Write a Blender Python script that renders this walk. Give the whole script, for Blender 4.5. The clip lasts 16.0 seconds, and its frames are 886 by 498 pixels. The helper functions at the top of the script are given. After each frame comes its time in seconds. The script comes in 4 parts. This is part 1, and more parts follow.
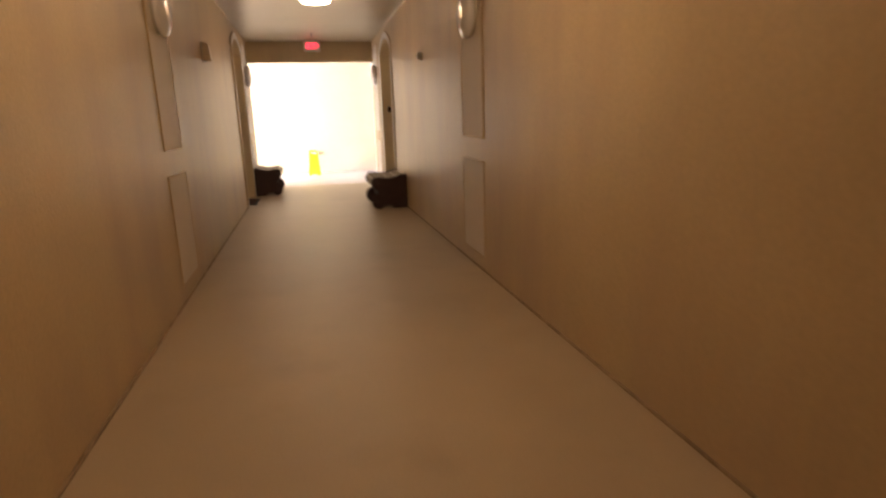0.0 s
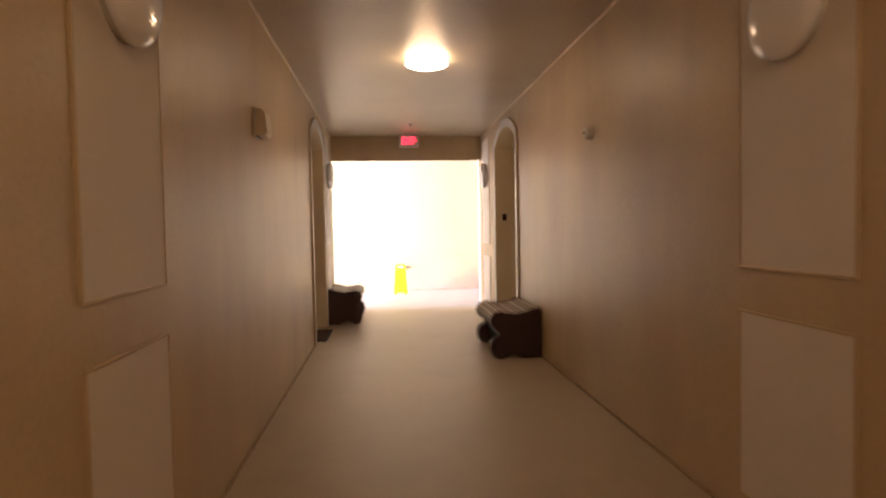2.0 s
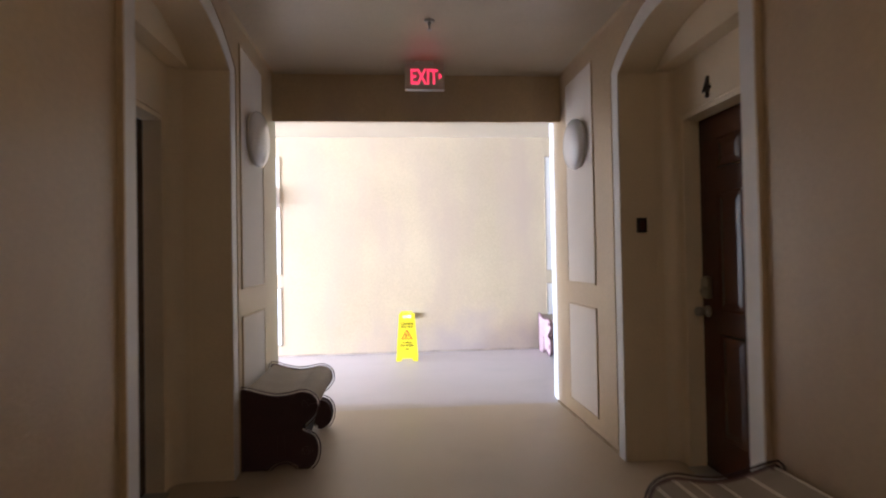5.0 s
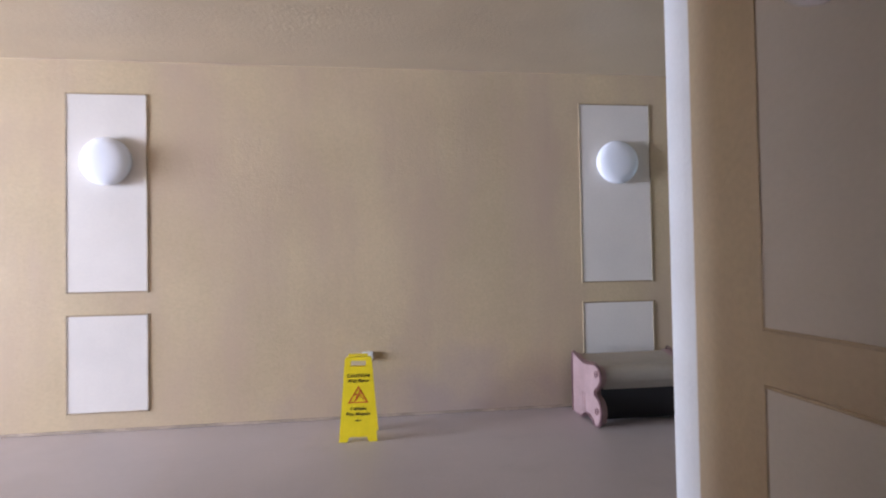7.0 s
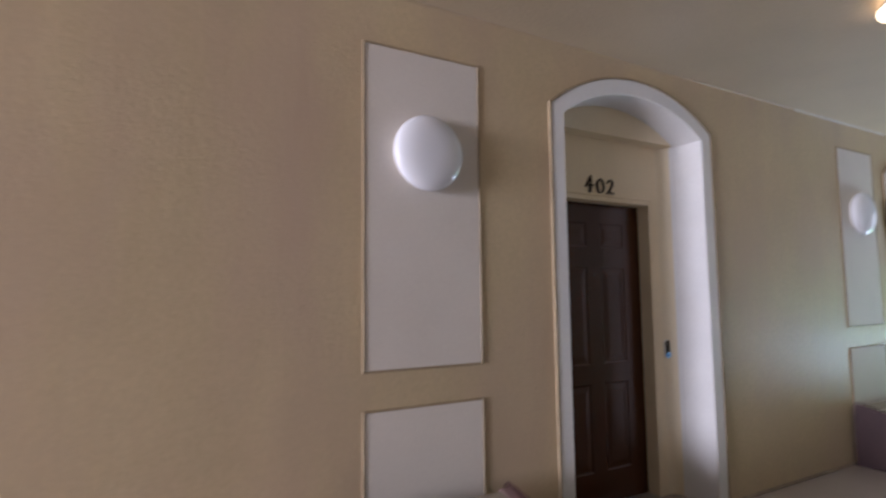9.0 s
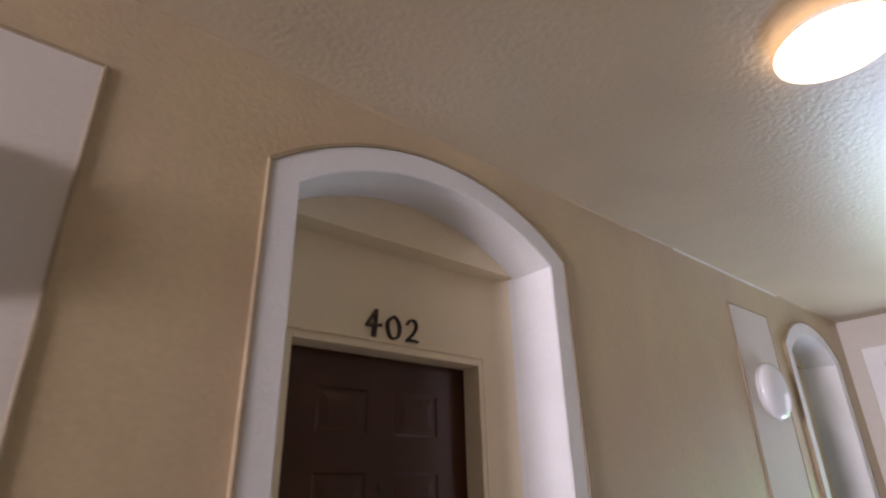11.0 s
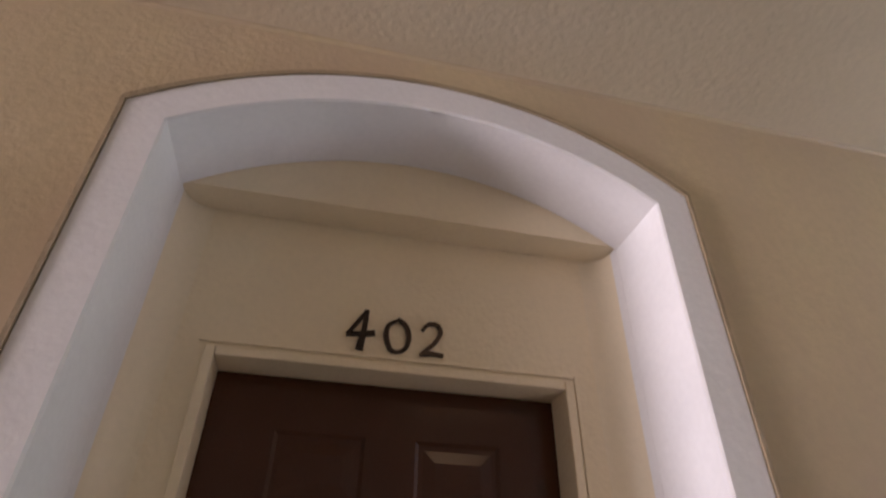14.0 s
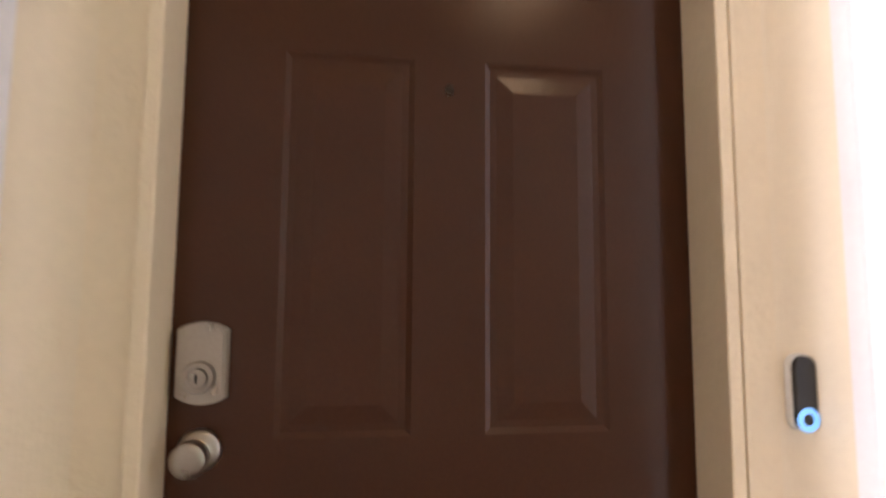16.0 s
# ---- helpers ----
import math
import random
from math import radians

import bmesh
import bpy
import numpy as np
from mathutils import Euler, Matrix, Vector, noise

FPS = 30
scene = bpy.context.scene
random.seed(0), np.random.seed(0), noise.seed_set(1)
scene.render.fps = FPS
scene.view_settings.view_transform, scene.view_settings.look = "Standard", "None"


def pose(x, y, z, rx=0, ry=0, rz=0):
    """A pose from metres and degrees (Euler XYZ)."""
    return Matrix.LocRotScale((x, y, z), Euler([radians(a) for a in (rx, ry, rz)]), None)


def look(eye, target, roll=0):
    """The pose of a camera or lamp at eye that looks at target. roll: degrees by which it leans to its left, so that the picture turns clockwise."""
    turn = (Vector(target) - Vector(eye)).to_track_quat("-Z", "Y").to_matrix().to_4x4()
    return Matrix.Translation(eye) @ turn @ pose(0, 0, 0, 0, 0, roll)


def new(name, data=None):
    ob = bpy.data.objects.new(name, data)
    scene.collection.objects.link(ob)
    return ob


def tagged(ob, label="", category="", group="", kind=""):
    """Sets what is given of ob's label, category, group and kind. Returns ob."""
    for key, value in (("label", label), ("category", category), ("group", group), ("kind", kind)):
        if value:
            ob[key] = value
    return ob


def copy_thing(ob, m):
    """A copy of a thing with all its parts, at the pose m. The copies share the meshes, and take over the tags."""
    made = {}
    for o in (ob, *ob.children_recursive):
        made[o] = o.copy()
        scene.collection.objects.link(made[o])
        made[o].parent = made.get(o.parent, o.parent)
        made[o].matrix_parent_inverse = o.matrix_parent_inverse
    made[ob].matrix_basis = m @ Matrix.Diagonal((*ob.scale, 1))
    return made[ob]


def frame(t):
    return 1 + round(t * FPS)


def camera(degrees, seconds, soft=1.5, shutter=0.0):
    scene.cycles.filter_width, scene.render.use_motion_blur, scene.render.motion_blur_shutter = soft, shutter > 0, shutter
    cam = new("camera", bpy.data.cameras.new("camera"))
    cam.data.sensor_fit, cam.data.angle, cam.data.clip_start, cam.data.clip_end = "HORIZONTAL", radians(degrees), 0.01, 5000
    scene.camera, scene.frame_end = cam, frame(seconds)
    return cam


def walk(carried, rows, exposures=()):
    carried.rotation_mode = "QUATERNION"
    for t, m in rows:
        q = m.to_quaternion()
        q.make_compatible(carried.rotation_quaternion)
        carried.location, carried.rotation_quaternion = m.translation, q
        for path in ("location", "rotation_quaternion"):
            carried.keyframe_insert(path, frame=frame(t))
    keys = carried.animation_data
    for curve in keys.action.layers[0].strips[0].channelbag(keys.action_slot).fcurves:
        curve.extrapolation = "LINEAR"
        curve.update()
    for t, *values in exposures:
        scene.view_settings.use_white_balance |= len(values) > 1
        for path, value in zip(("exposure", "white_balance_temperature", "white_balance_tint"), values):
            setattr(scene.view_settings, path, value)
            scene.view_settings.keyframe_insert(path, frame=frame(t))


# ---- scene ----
# ---- camera ----
cam = camera(76.6, 16.0, soft=2.1, shutter=0.4)
PATH = [
    (0, (0.973, -1.033, 1.278), (1.412, 0.864, 0.819), -1.8),
    (0.5, (0.994, -0.423, 1.299), (1.291, 1.531, 0.992), -1.5),
    (1, (0.917, 0.261, 1.292), (1.152, 2.239, 1.109), -1.1),
    (1.5, (0.867, 0.941, 1.287), (1.091, 2.925, 1.167), -1.1),
    (2, (0.828, 1.652, 1.292), (1.028, 3.641, 1.219), -1.1),
    (2.5, (0.784, 2.395, 1.275), (0.986, 4.385, 1.233), -0.8),
    (3, (0.791, 3.148, 1.283), (0.975, 5.139, 1.25), -0.9),
    (3.5, (0.826, 3.888, 1.267), (1.0, 5.88, 1.246), -1.0),
    (4, (0.854, 4.624, 1.273), (1.02, 6.617, 1.274), -0.9),
    (4.2, (0.882, 4.89, 1.249), (1.048, 6.883, 1.265), -0.9),
    (6.3, (0.975, 7.785, 1.263), (1.221, 9.770, 1.310), -1.0),
    (6.5, (0.994, 8.075, 1.243), (1.256, 10.057, 1.297), -0.9),
    (7, (1.165, 8.812, 1.270), (1.436, 10.794, 1.311), -1.0),
    (7.5, (1.301, 9.495, 1.264), (1.72, 11.45, 1.304), -1.1),
    (8, (1.425, 10.163, 1.277), (1.967, 12.090, 1.317), -1.0),
    (8.5, (1.711, 10.667, 1.313), (2.45, 12.524, 1.385), -0.8),
    (9, (2.046, 11.069, 1.399), (3.046, 12.793, 1.569), -0.7),
    (9.5, (2.366, 11.376, 1.468), (3.602, 12.914, 1.793), -0.5),
    (10, (2.776, 11.596, 1.493), (4.067, 13.043, 1.982), -0.6),
    (10.2, (2.914, 11.691, 1.514), (4.205, 13.116, 2.064), -0.4),
    (12.3, (4.469, 12.171, 1.521), (5.271, 13.626, 2.635), -1.3),
    (12.5, (4.512, 12.214, 1.535), (5.223, 13.697, 2.672), -0.8),
    (13, (4.558, 12.338, 1.567), (5.112, 13.871, 2.726), 0.5),
    (13.5, (4.619, 12.382, 1.555), (5.068, 13.952, 2.711), 0.7),
    (14, (4.683, 12.439, 1.484), (5.046, 14.045, 2.62), 0.9),
    (14.5, (4.744, 12.538, 1.385), (5.02, 14.212, 2.444), 1.0),
    (15, (4.788, 12.649, 1.302), (4.971, 14.415, 2.222), 1.9),
    (15.5, (4.720, 12.763, 1.217), (4.992, 14.656, 1.804), 1.1),
    (15.8, (4.697, 12.811, 1.190), (5.005, 14.767, 1.485), 0.8),
    (16.0, (4.738, 12.918, 1.156), (5.008, 14.896, 1.344), 0.4),
]
EXPOSURE = [
    (0.0, 0.88, 7150, 18), (1.0, 0.9, 7150, 21), (2.0, 0.82, 6900, 21), (3.0, 0.45, 6200, 19), (4.0, 0.26, 5650, 16), (5.2, -0.27, 5600, 16),
    (6.3, -1.02, 5800, 18), (7.0, -1.7, 6100, 20), (7.5, -2.02, 6350, 23), (8.5, -2.03, 6800, 25), (10.2, -2.0, 7300, 32), (12.3, -1.72, 8000, 33), (14.5, -1.7, 8000, 35),
    (15.0, -1.45, 7900, 34), (15.5, -1.0, 7700, 31), (16.0, -0.2, 7900, 30)]
walk(cam, [(t, look(eye, target, roll)) for t, eye, target, roll in PATH], EXPOSURE)

# ---- main sizes (metres) ----
RIGHT = 2.34          # corridor: left wall at x = 0, right wall at x = RIGHT
BEAM = 10.5           # front of the lintel at the corridor's mouth
JAMB = 10.70          # where the white wall ends of the mouth begin
JAMB_W = 10.62        # the same on the west side
NEAR = 10.92          # walkway: near wall
FAR = 13.475          # walkway: far wall with door 402
CEIL = 2.743          # corridor ceiling
CEIL_W = 2.88         # walkway ceiling
MOUTH = 2.362         # under the lintel
WEST, EAST = -9.0, 9.65
SOUTH = -7.5


# ---- world and light ----
world = bpy.data.worlds.new("sky")
scene.world = world
world.use_nodes = True
wn = world.node_tree
sky = wn.nodes.new("ShaderNodeTexSky")
sky.sky_type, sky.sun_disc = "NISHITA", False
sky.sun_elevation, sky.sun_rotation = radians(52), radians(200)
wn.links.new(sky.outputs["Color"], wn.nodes["Background"].inputs["Color"])
wn.nodes["Background"].inputs["Strength"].default_value = 0.12


def lamp(name, kind, m, energy, colour, **more):
    data = bpy.data.lights.new(name, kind)
    data.energy, data.color = energy, colour
    for key, value in more.items():
        setattr(data, key, value)
    ob = new(name, data)
    ob.matrix_world = m
    return ob


sun = lamp("sun", "SUN", look((0, 0, 30), (4, 14, 8)), 3.0, (1.0, 0.95, 0.87), angle=radians(0.5))
lamp("west_daylight", "AREA", look((-11.2, 10.6, 1.55), (2.0, 12.6, 1.4)), 11800, (0.72, 0.84, 1.0),
     shape="RECTANGLE", size=4.0, size_y=2.5)
lamp("east_garden_light", "AREA", look((EAST + 1.4, 12.7, 0.85), (4.0, 12.8, 1.3)), 85, (0.42, 1.0, 0.66),
     shape="RECTANGLE", size=0.75, size_y=1.6)
lamp("east_sky_light", "AREA", look((EAST + 1.4, 12.6, 2.05), (0, 12.6, 2.05)), 26, (0.66, 0.80, 1.0),
     shape="RECTANGLE", size=1.2, size_y=0.8)
lamp("east_landing_light", "AREA", look((EAST + 0.9, 12.3, 0.5), (EAST - 2.2, 12.1, CEIL_W)), 105, (0.46, 0.66, 1.0),
     shape="RECTANGLE", size=1.3, size_y=0.7, spread=radians(85))


# ---- materials ----
def material(name, colour, rough=0.6, metal=0.0, var=0.12, var_scale=3.0, fine=0.06, fine_scale=60.0,
             bump=0.0, bump_scale=90.0, emit=None, emit_power=0.0, coat=0.0, stain=None, wave=0.0, rvar=0.08, patch=None):
    m = bpy.data.materials.new(name)
    m.use_nodes = True
    nt = m.node_tree
    b = nt.nodes["Principled BSDF"]
    b.inputs["Roughness"].default_value, b.inputs["Metallic"].default_value = rough, metal
    b.inputs["Coat Weight"].default_value = coat
    geo = nt.nodes.new("ShaderNodeNewGeometry")
    n1 = nt.nodes.new("ShaderNodeTexNoise")
    n1.inputs["Scale"].default_value, n1.inputs["Detail"].default_value = var_scale, 5.0
    n2 = nt.nodes.new("ShaderNodeTexNoise")
    n2.inputs["Scale"].default_value, n2.inputs["Detail"].default_value = fine_scale, 3.0
    for n in (n1, n2):
        nt.links.new(geo.outputs["Position"], n.inputs["Vector"])
    last = None
    mixes = [(n1, var), (n2, fine)]
    col = nt.nodes.new("ShaderNodeRGB")
    col.outputs[0].default_value = (*colour, 1)
    last = col.outputs[0]
    for n, amount in mixes:
        mr = nt.nodes.new("ShaderNodeMapRange")
        mr.inputs["From Min"].default_value, mr.inputs["From Max"].default_value = 0.3, 0.7
        mr.inputs["To Min"].default_value, mr.inputs["To Max"].default_value = 1 - amount, 1 + amount
        nt.links.new(n.outputs["Fac"], mr.inputs["Value"])
        mul = nt.nodes.new("ShaderNodeVectorMath")
        mul.operation = "SCALE"
        nt.links.new(last, mul.inputs[0])
        nt.links.new(mr.outputs["Result"], mul.inputs["Scale"])
        last = mul.outputs["Vector"]
    if stain:
        tone, scale, lo, hi, squash = stain
        n3 = nt.nodes.new("ShaderNodeTexNoise")
        n3.inputs["Scale"].default_value, n3.inputs["Detail"].default_value = scale, 6.0
        mp = nt.nodes.new("ShaderNodeMapping")
        mp.inputs["Scale"].default_value = squash
        nt.links.new(geo.outputs["Position"], mp.inputs["Vector"])
        nt.links.new(mp.outputs["Vector"], n3.inputs["Vector"])
        ramp = nt.nodes.new("ShaderNodeMapRange")
        ramp.inputs["From Min"].default_value, ramp.inputs["From Max"].default_value = lo, hi
        nt.links.new(n3.outputs["Fac"], ramp.inputs["Value"])
        mx = nt.nodes.new("ShaderNodeMix")
        mx.data_type = "RGBA"
        nt.links.new(ramp.outputs["Result"], mx.inputs["Factor"])
        nt.links.new(last, mx.inputs["A"])
        mx.inputs["B"].default_value = (*tone, 1)
        last = mx.outputs["Result"]
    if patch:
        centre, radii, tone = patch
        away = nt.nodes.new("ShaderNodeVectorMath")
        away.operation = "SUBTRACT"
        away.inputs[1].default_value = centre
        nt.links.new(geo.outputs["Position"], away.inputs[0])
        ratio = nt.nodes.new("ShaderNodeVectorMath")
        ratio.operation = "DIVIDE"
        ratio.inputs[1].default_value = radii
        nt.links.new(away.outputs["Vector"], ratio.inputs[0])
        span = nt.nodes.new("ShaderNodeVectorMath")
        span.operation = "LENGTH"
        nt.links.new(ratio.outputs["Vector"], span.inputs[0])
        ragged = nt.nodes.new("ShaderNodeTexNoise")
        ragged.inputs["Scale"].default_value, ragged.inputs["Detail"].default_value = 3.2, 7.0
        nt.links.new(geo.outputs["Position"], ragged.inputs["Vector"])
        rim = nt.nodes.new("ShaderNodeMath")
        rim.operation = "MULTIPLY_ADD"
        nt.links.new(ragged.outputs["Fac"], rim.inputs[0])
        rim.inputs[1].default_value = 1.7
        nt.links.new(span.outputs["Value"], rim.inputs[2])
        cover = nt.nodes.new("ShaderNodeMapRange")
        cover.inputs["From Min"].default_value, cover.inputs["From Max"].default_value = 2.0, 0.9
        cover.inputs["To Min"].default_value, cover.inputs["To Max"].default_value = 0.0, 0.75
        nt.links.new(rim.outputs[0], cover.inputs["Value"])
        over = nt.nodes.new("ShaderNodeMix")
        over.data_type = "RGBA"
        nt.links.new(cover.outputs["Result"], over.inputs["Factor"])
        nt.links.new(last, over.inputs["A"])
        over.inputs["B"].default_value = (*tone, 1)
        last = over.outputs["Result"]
    nt.links.new(last, b.inputs["Base Color"])
    rr = nt.nodes.new("ShaderNodeMapRange")
    rr.inputs["To Min"].default_value, rr.inputs["To Max"].default_value = rough - rvar, min(1.0, rough + rvar)
    nt.links.new(n1.outputs["Fac"], rr.inputs["Value"])
    nt.links.new(rr.outputs["Result"], b.inputs["Roughness"])
    if bump:
        n4 = nt.nodes.new("ShaderNodeTexNoise")
        n4.inputs["Scale"].default_value, n4.inputs["Detail"].default_value = bump_scale, 4.0
        nt.links.new(geo.outputs["Position"], n4.inputs["Vector"])
        bp = nt.nodes.new("ShaderNodeBump")
        bp.inputs["Strength"].default_value, bp.inputs["Distance"].default_value = 1.0, bump
        height = n4.outputs["Fac"]
        if wave:
            n5 = nt.nodes.new("ShaderNodeTexNoise")
            n5.inputs["Scale"].default_value, n5.inputs["Detail"].default_value = 1.7, 2.0
            n6 = nt.nodes.new("ShaderNodeTexNoise")
            n6.inputs["Scale"].default_value, n6.inputs["Detail"].default_value = 5.0, 3.0
            tall = nt.nodes.new("ShaderNodeMapping")
            tall.inputs["Scale"].default_value = (1.6, 1.6, 0.35)
            nt.links.new(geo.outputs["Position"], tall.inputs["Vector"])
            nt.links.new(geo.outputs["Position"], n5.inputs["Vector"])
            nt.links.new(tall.outputs["Vector"], n6.inputs["Vector"])
            mask = nt.nodes.new("ShaderNodeMapRange")
            mask.inputs["From Min"].default_value, mask.inputs["From Max"].default_value = 0.42, 0.66
            mask.inputs["To Min"].default_value, mask.inputs["To Max"].default_value = 0.6, 1.15
            nt.links.new(n5.outputs["Fac"], mask.inputs["Value"])
            prod = nt.nodes.new("ShaderNodeMath")
            prod.operation = "MULTIPLY"
            nt.links.new(height, prod.inputs[0])
            nt.links.new(mask.outputs["Result"], prod.inputs[1])
            total = nt.nodes.new("ShaderNodeMath")
            total.operation = "MULTIPLY_ADD"
            nt.links.new(n6.outputs["Fac"], total.inputs[0])
            total.inputs[1].default_value = wave
            nt.links.new(prod.outputs[0], total.inputs[2])
            height = total.outputs[0]
        nt.links.new(height, bp.inputs["Height"])
        nt.links.new(bp.outputs["Normal"], b.inputs["Normal"])
    if emit:
        b.inputs["Emission Color"].default_value = (*emit, 1)
        b.inputs["Emission Strength"].default_value = emit_power
    return m


STUCCO = material("beige_stucco", (0.54, 0.415, 0.258), 0.42, var=0.07, var_scale=1.6, fine=0.05, fine_scale=45, bump=0.0018, bump_scale=66, wave=0.6,
                  stain=((0.46, 0.335, 0.235), 1.3, 0.44, 0.78, (1.8, 1.8, 0.45)))
# mauve-grey patch with a ragged rim, low on the wall round x = 2
STUCCO_FAR = material("patchy_beige_stucco", (0.54, 0.415, 0.258), 0.40, var=0.09, var_scale=1.1, fine=0.05, fine_scale=45, bump=0.0017, bump_scale=64, wave=1.2, rvar=0.05,
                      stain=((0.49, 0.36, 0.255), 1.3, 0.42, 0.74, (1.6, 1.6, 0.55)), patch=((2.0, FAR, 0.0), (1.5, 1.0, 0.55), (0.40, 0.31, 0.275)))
PANEL = material("white_panel_plaster", (0.70, 0.635, 0.57), 0.6, var=0.04, var_scale=2.5, fine=0.02, bump=0.0008, bump_scale=80)
# beige darkened so the bead draws the shadow line of a groove
MOULD = material("groove_shaded_moulding", (0.35, 0.26, 0.165), 0.55, var=0.15, var_scale=9, bump=0.003, bump_scale=90)
TRIM = material("white_trim_paint", (0.76, 0.745, 0.735), 0.45, var=0.04, var_scale=4, fine=0.02, bump=0.0015, bump_scale=50)
END_PAINT = material("pale_beige_end_wall", (0.58, 0.53, 0.475), 0.55, var=0.04, var_scale=3, bump=0.002, bump_scale=50)
CREAM = material("cream_niche_paint", (0.79, 0.665, 0.475), 0.5, var=0.04, var_scale=3, fine=0.02, bump=0.002, bump_scale=60)
# tone between white and cream, paints the light's fall-off into the corner
COVE = material("shading_blend_cove_paint", (0.785, 0.675, 0.50), 0.5, var=0.03, var_scale=3, fine=0.02, bump=0.0015, bump_scale=60)
CEILING = material("knockdown_ceiling", (0.50, 0.415, 0.30), 0.335, var=0.06, var_scale=2, fine=0.03, bump=0.0026, bump_scale=44, rvar=0.03)
CEILING_W = material("pale_knockdown_ceiling", (0.60, 0.485, 0.34), 0.335, var=0.07, var_scale=1.5, fine=0.03, bump=0.0028, bump_scale=44, rvar=0.03)
FLOOR = material("painted_concrete_floor", (0.47, 0.375, 0.27), 0.42, var=0.07, var_scale=1.4, fine=0.04, fine_scale=90, bump=0.0015, bump_scale=160,
                 stain=((0.37, 0.285, 0.20), 1.7, 0.55, 0.9, (1, 1, 1)))
DECK = material("pale_walkway_coating", (0.47, 0.405, 0.385), 0.5, var=0.07, var_scale=1.2, fine=0.05, fine_scale=120, bump=0.002, bump_scale=150,
                stain=((0.38, 0.33, 0.31), 1.5, 0.55, 0.9, (1, 1, 1)))
GLOBE = material("opal_white_glass", (0.80, 0.80, 0.84), 0.14, var=0.01, fine=0.005, coat=0.1)
GLOBE_RIM = material("lamp_base_enamel", (0.62, 0.60, 0.56), 0.4, var=0.03)
LIT = material("lit_opal_glass", (0.85, 0.8, 0.7), 0.3, var=0.01, emit=(1.0, 0.84, 0.58), emit_power=11.0)
BROWN = material("dark_brown_door_paint", (0.060, 0.0195, 0.0085), 0.18, var=0.06, var_scale=5, fine=0.05, fine_scale=140, bump=0.0003, bump_scale=220, rvar=0.02)
BROWN.node_tree.nodes["Principled BSDF"].inputs["Specular IOR Level"].default_value = 0.3
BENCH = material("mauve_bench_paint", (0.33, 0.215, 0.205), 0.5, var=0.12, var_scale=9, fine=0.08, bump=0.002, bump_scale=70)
BENCH_DARK = material("dark_maroon_paint_and_shade", (0.05, 0.022, 0.024), 0.5, var=0.12, var_scale=9, fine=0.08, bump=0.002, bump_scale=70)
BENCH_EDGE = material("dark_mauve_edging", (0.16, 0.08, 0.08), 0.4, var=0.12, var_scale=12)
BLACK = material("black_bench_board", (0.012, 0.011, 0.012), 0.6, var=0.1, var_scale=10)
SEAT = material("taupe_bench_fabric", (0.36, 0.31, 0.25), 0.85, var=0.06, var_scale=8, fine=0.12, fine_scale=300, bump=0.002, bump_scale=400)
STRIPE = material("pale_fabric_stripe", (0.66, 0.60, 0.52), 0.85, var=0.05, fine=0.1, fine_scale=300)
YELLOW = material("yellow_plastic", (0.80, 0.60, 0.012), 0.38, var=0.05, var_scale=12, fine=0.03)
INK = material("black_print", (0.03, 0.022, 0.01), 0.5, var=0.02)
RED_INK = material("red_print", (0.50, 0.05, 0.012), 0.5, var=0.02)
STEEL = material("satin_nickel", (0.38, 0.35, 0.31), 0.30, 1.0, var=0.05, var_scale=20, fine=0.04, fine_scale=200)
BRONZE = material("dark_bronze_numeral", (0.035, 0.022, 0.015), 0.3, 0.6, var=0.1, var_scale=40)
MAT = material("brown_coir_mat", (0.13, 0.062, 0.036), 0.95, var=0.2, var_scale=10, fine=0.3, fine_scale=400, bump=0.006, bump_scale=300)
MAT_EDGE = material("black_rubber_edge", (0.02, 0.017, 0.015), 0.7, var=0.1)
MAT_FIELD = material("dark_red_mat_pile", (0.06, 0.022, 0.018), 0.95, var=0.25, var_scale=14, fine=0.3, fine_scale=350, bump=0.004, bump_scale=260)
WHITE_PLASTIC = material("white_plastic", (0.70, 0.68, 0.64), 0.4, var=0.03, var_scale=12)
BEIGE_PLASTIC = material("beige_plastic", (0.68, 0.58, 0.45), 0.45, var=0.04, var_scale=12)
BLACK_PLASTIC = material("black_plastic", (0.015, 0.015, 0.017), 0.25, var=0.03)
GREY_METAL = material("grey_metal", (0.45, 0.44, 0.43), 0.4, 0.8, var=0.05)
RED_GLOW = material("red_sign_letters", (0.5, 0.02, 0.03), 0.4, var=0.01, emit=(1.0, 0.04, 0.09), emit_power=1.7)
BLUE_GLOW = material("blue_button_light", (0.1, 0.3, 0.5), 0.3, var=0.01, emit=(0.12, 0.48, 1.0), emit_power=1.3)
SEAL = material("grimy_sealant", (0.33, 0.25, 0.17), 0.8, var=0.3, var_scale=6, fine=0.1)
TAN_WOOD = material("tan_painted_timber", (0.50, 0.40, 0.24), 0.6, var=0.1, var_scale=6, bump=0.001, bump_scale=60)
SEAL_PALE = material("dusty_sealant", (0.38, 0.295, 0.225), 0.8, var=0.3, var_scale=5, fine=0.1)
PAVING = material("outside_paving", (0.42, 0.40, 0.37), 0.8, var=0.1, var_scale=2)


# ---- mesh helpers ----
def mesh_from(name, bm, mat, smooth=False):
    bmesh.ops.recalc_face_normals(bm, faces=bm.faces[:])
    me = bpy.data.meshes.new(name)
    bm.to_mesh(me)
    bm.free()
    me.materials.append(mat)
    if smooth:
        for p in me.polygons:
            p.use_smooth = True
    return me


def part(name, bm, mat, parent=None, label="", smooth=False, m=None):
    ob = new(name, mesh_from(name, bm, mat, smooth))
    if parent is not None:
        ob.parent = parent
    if m is not None:
        ob.matrix_basis = m
    if label:
        ob["label"] = label
    return ob


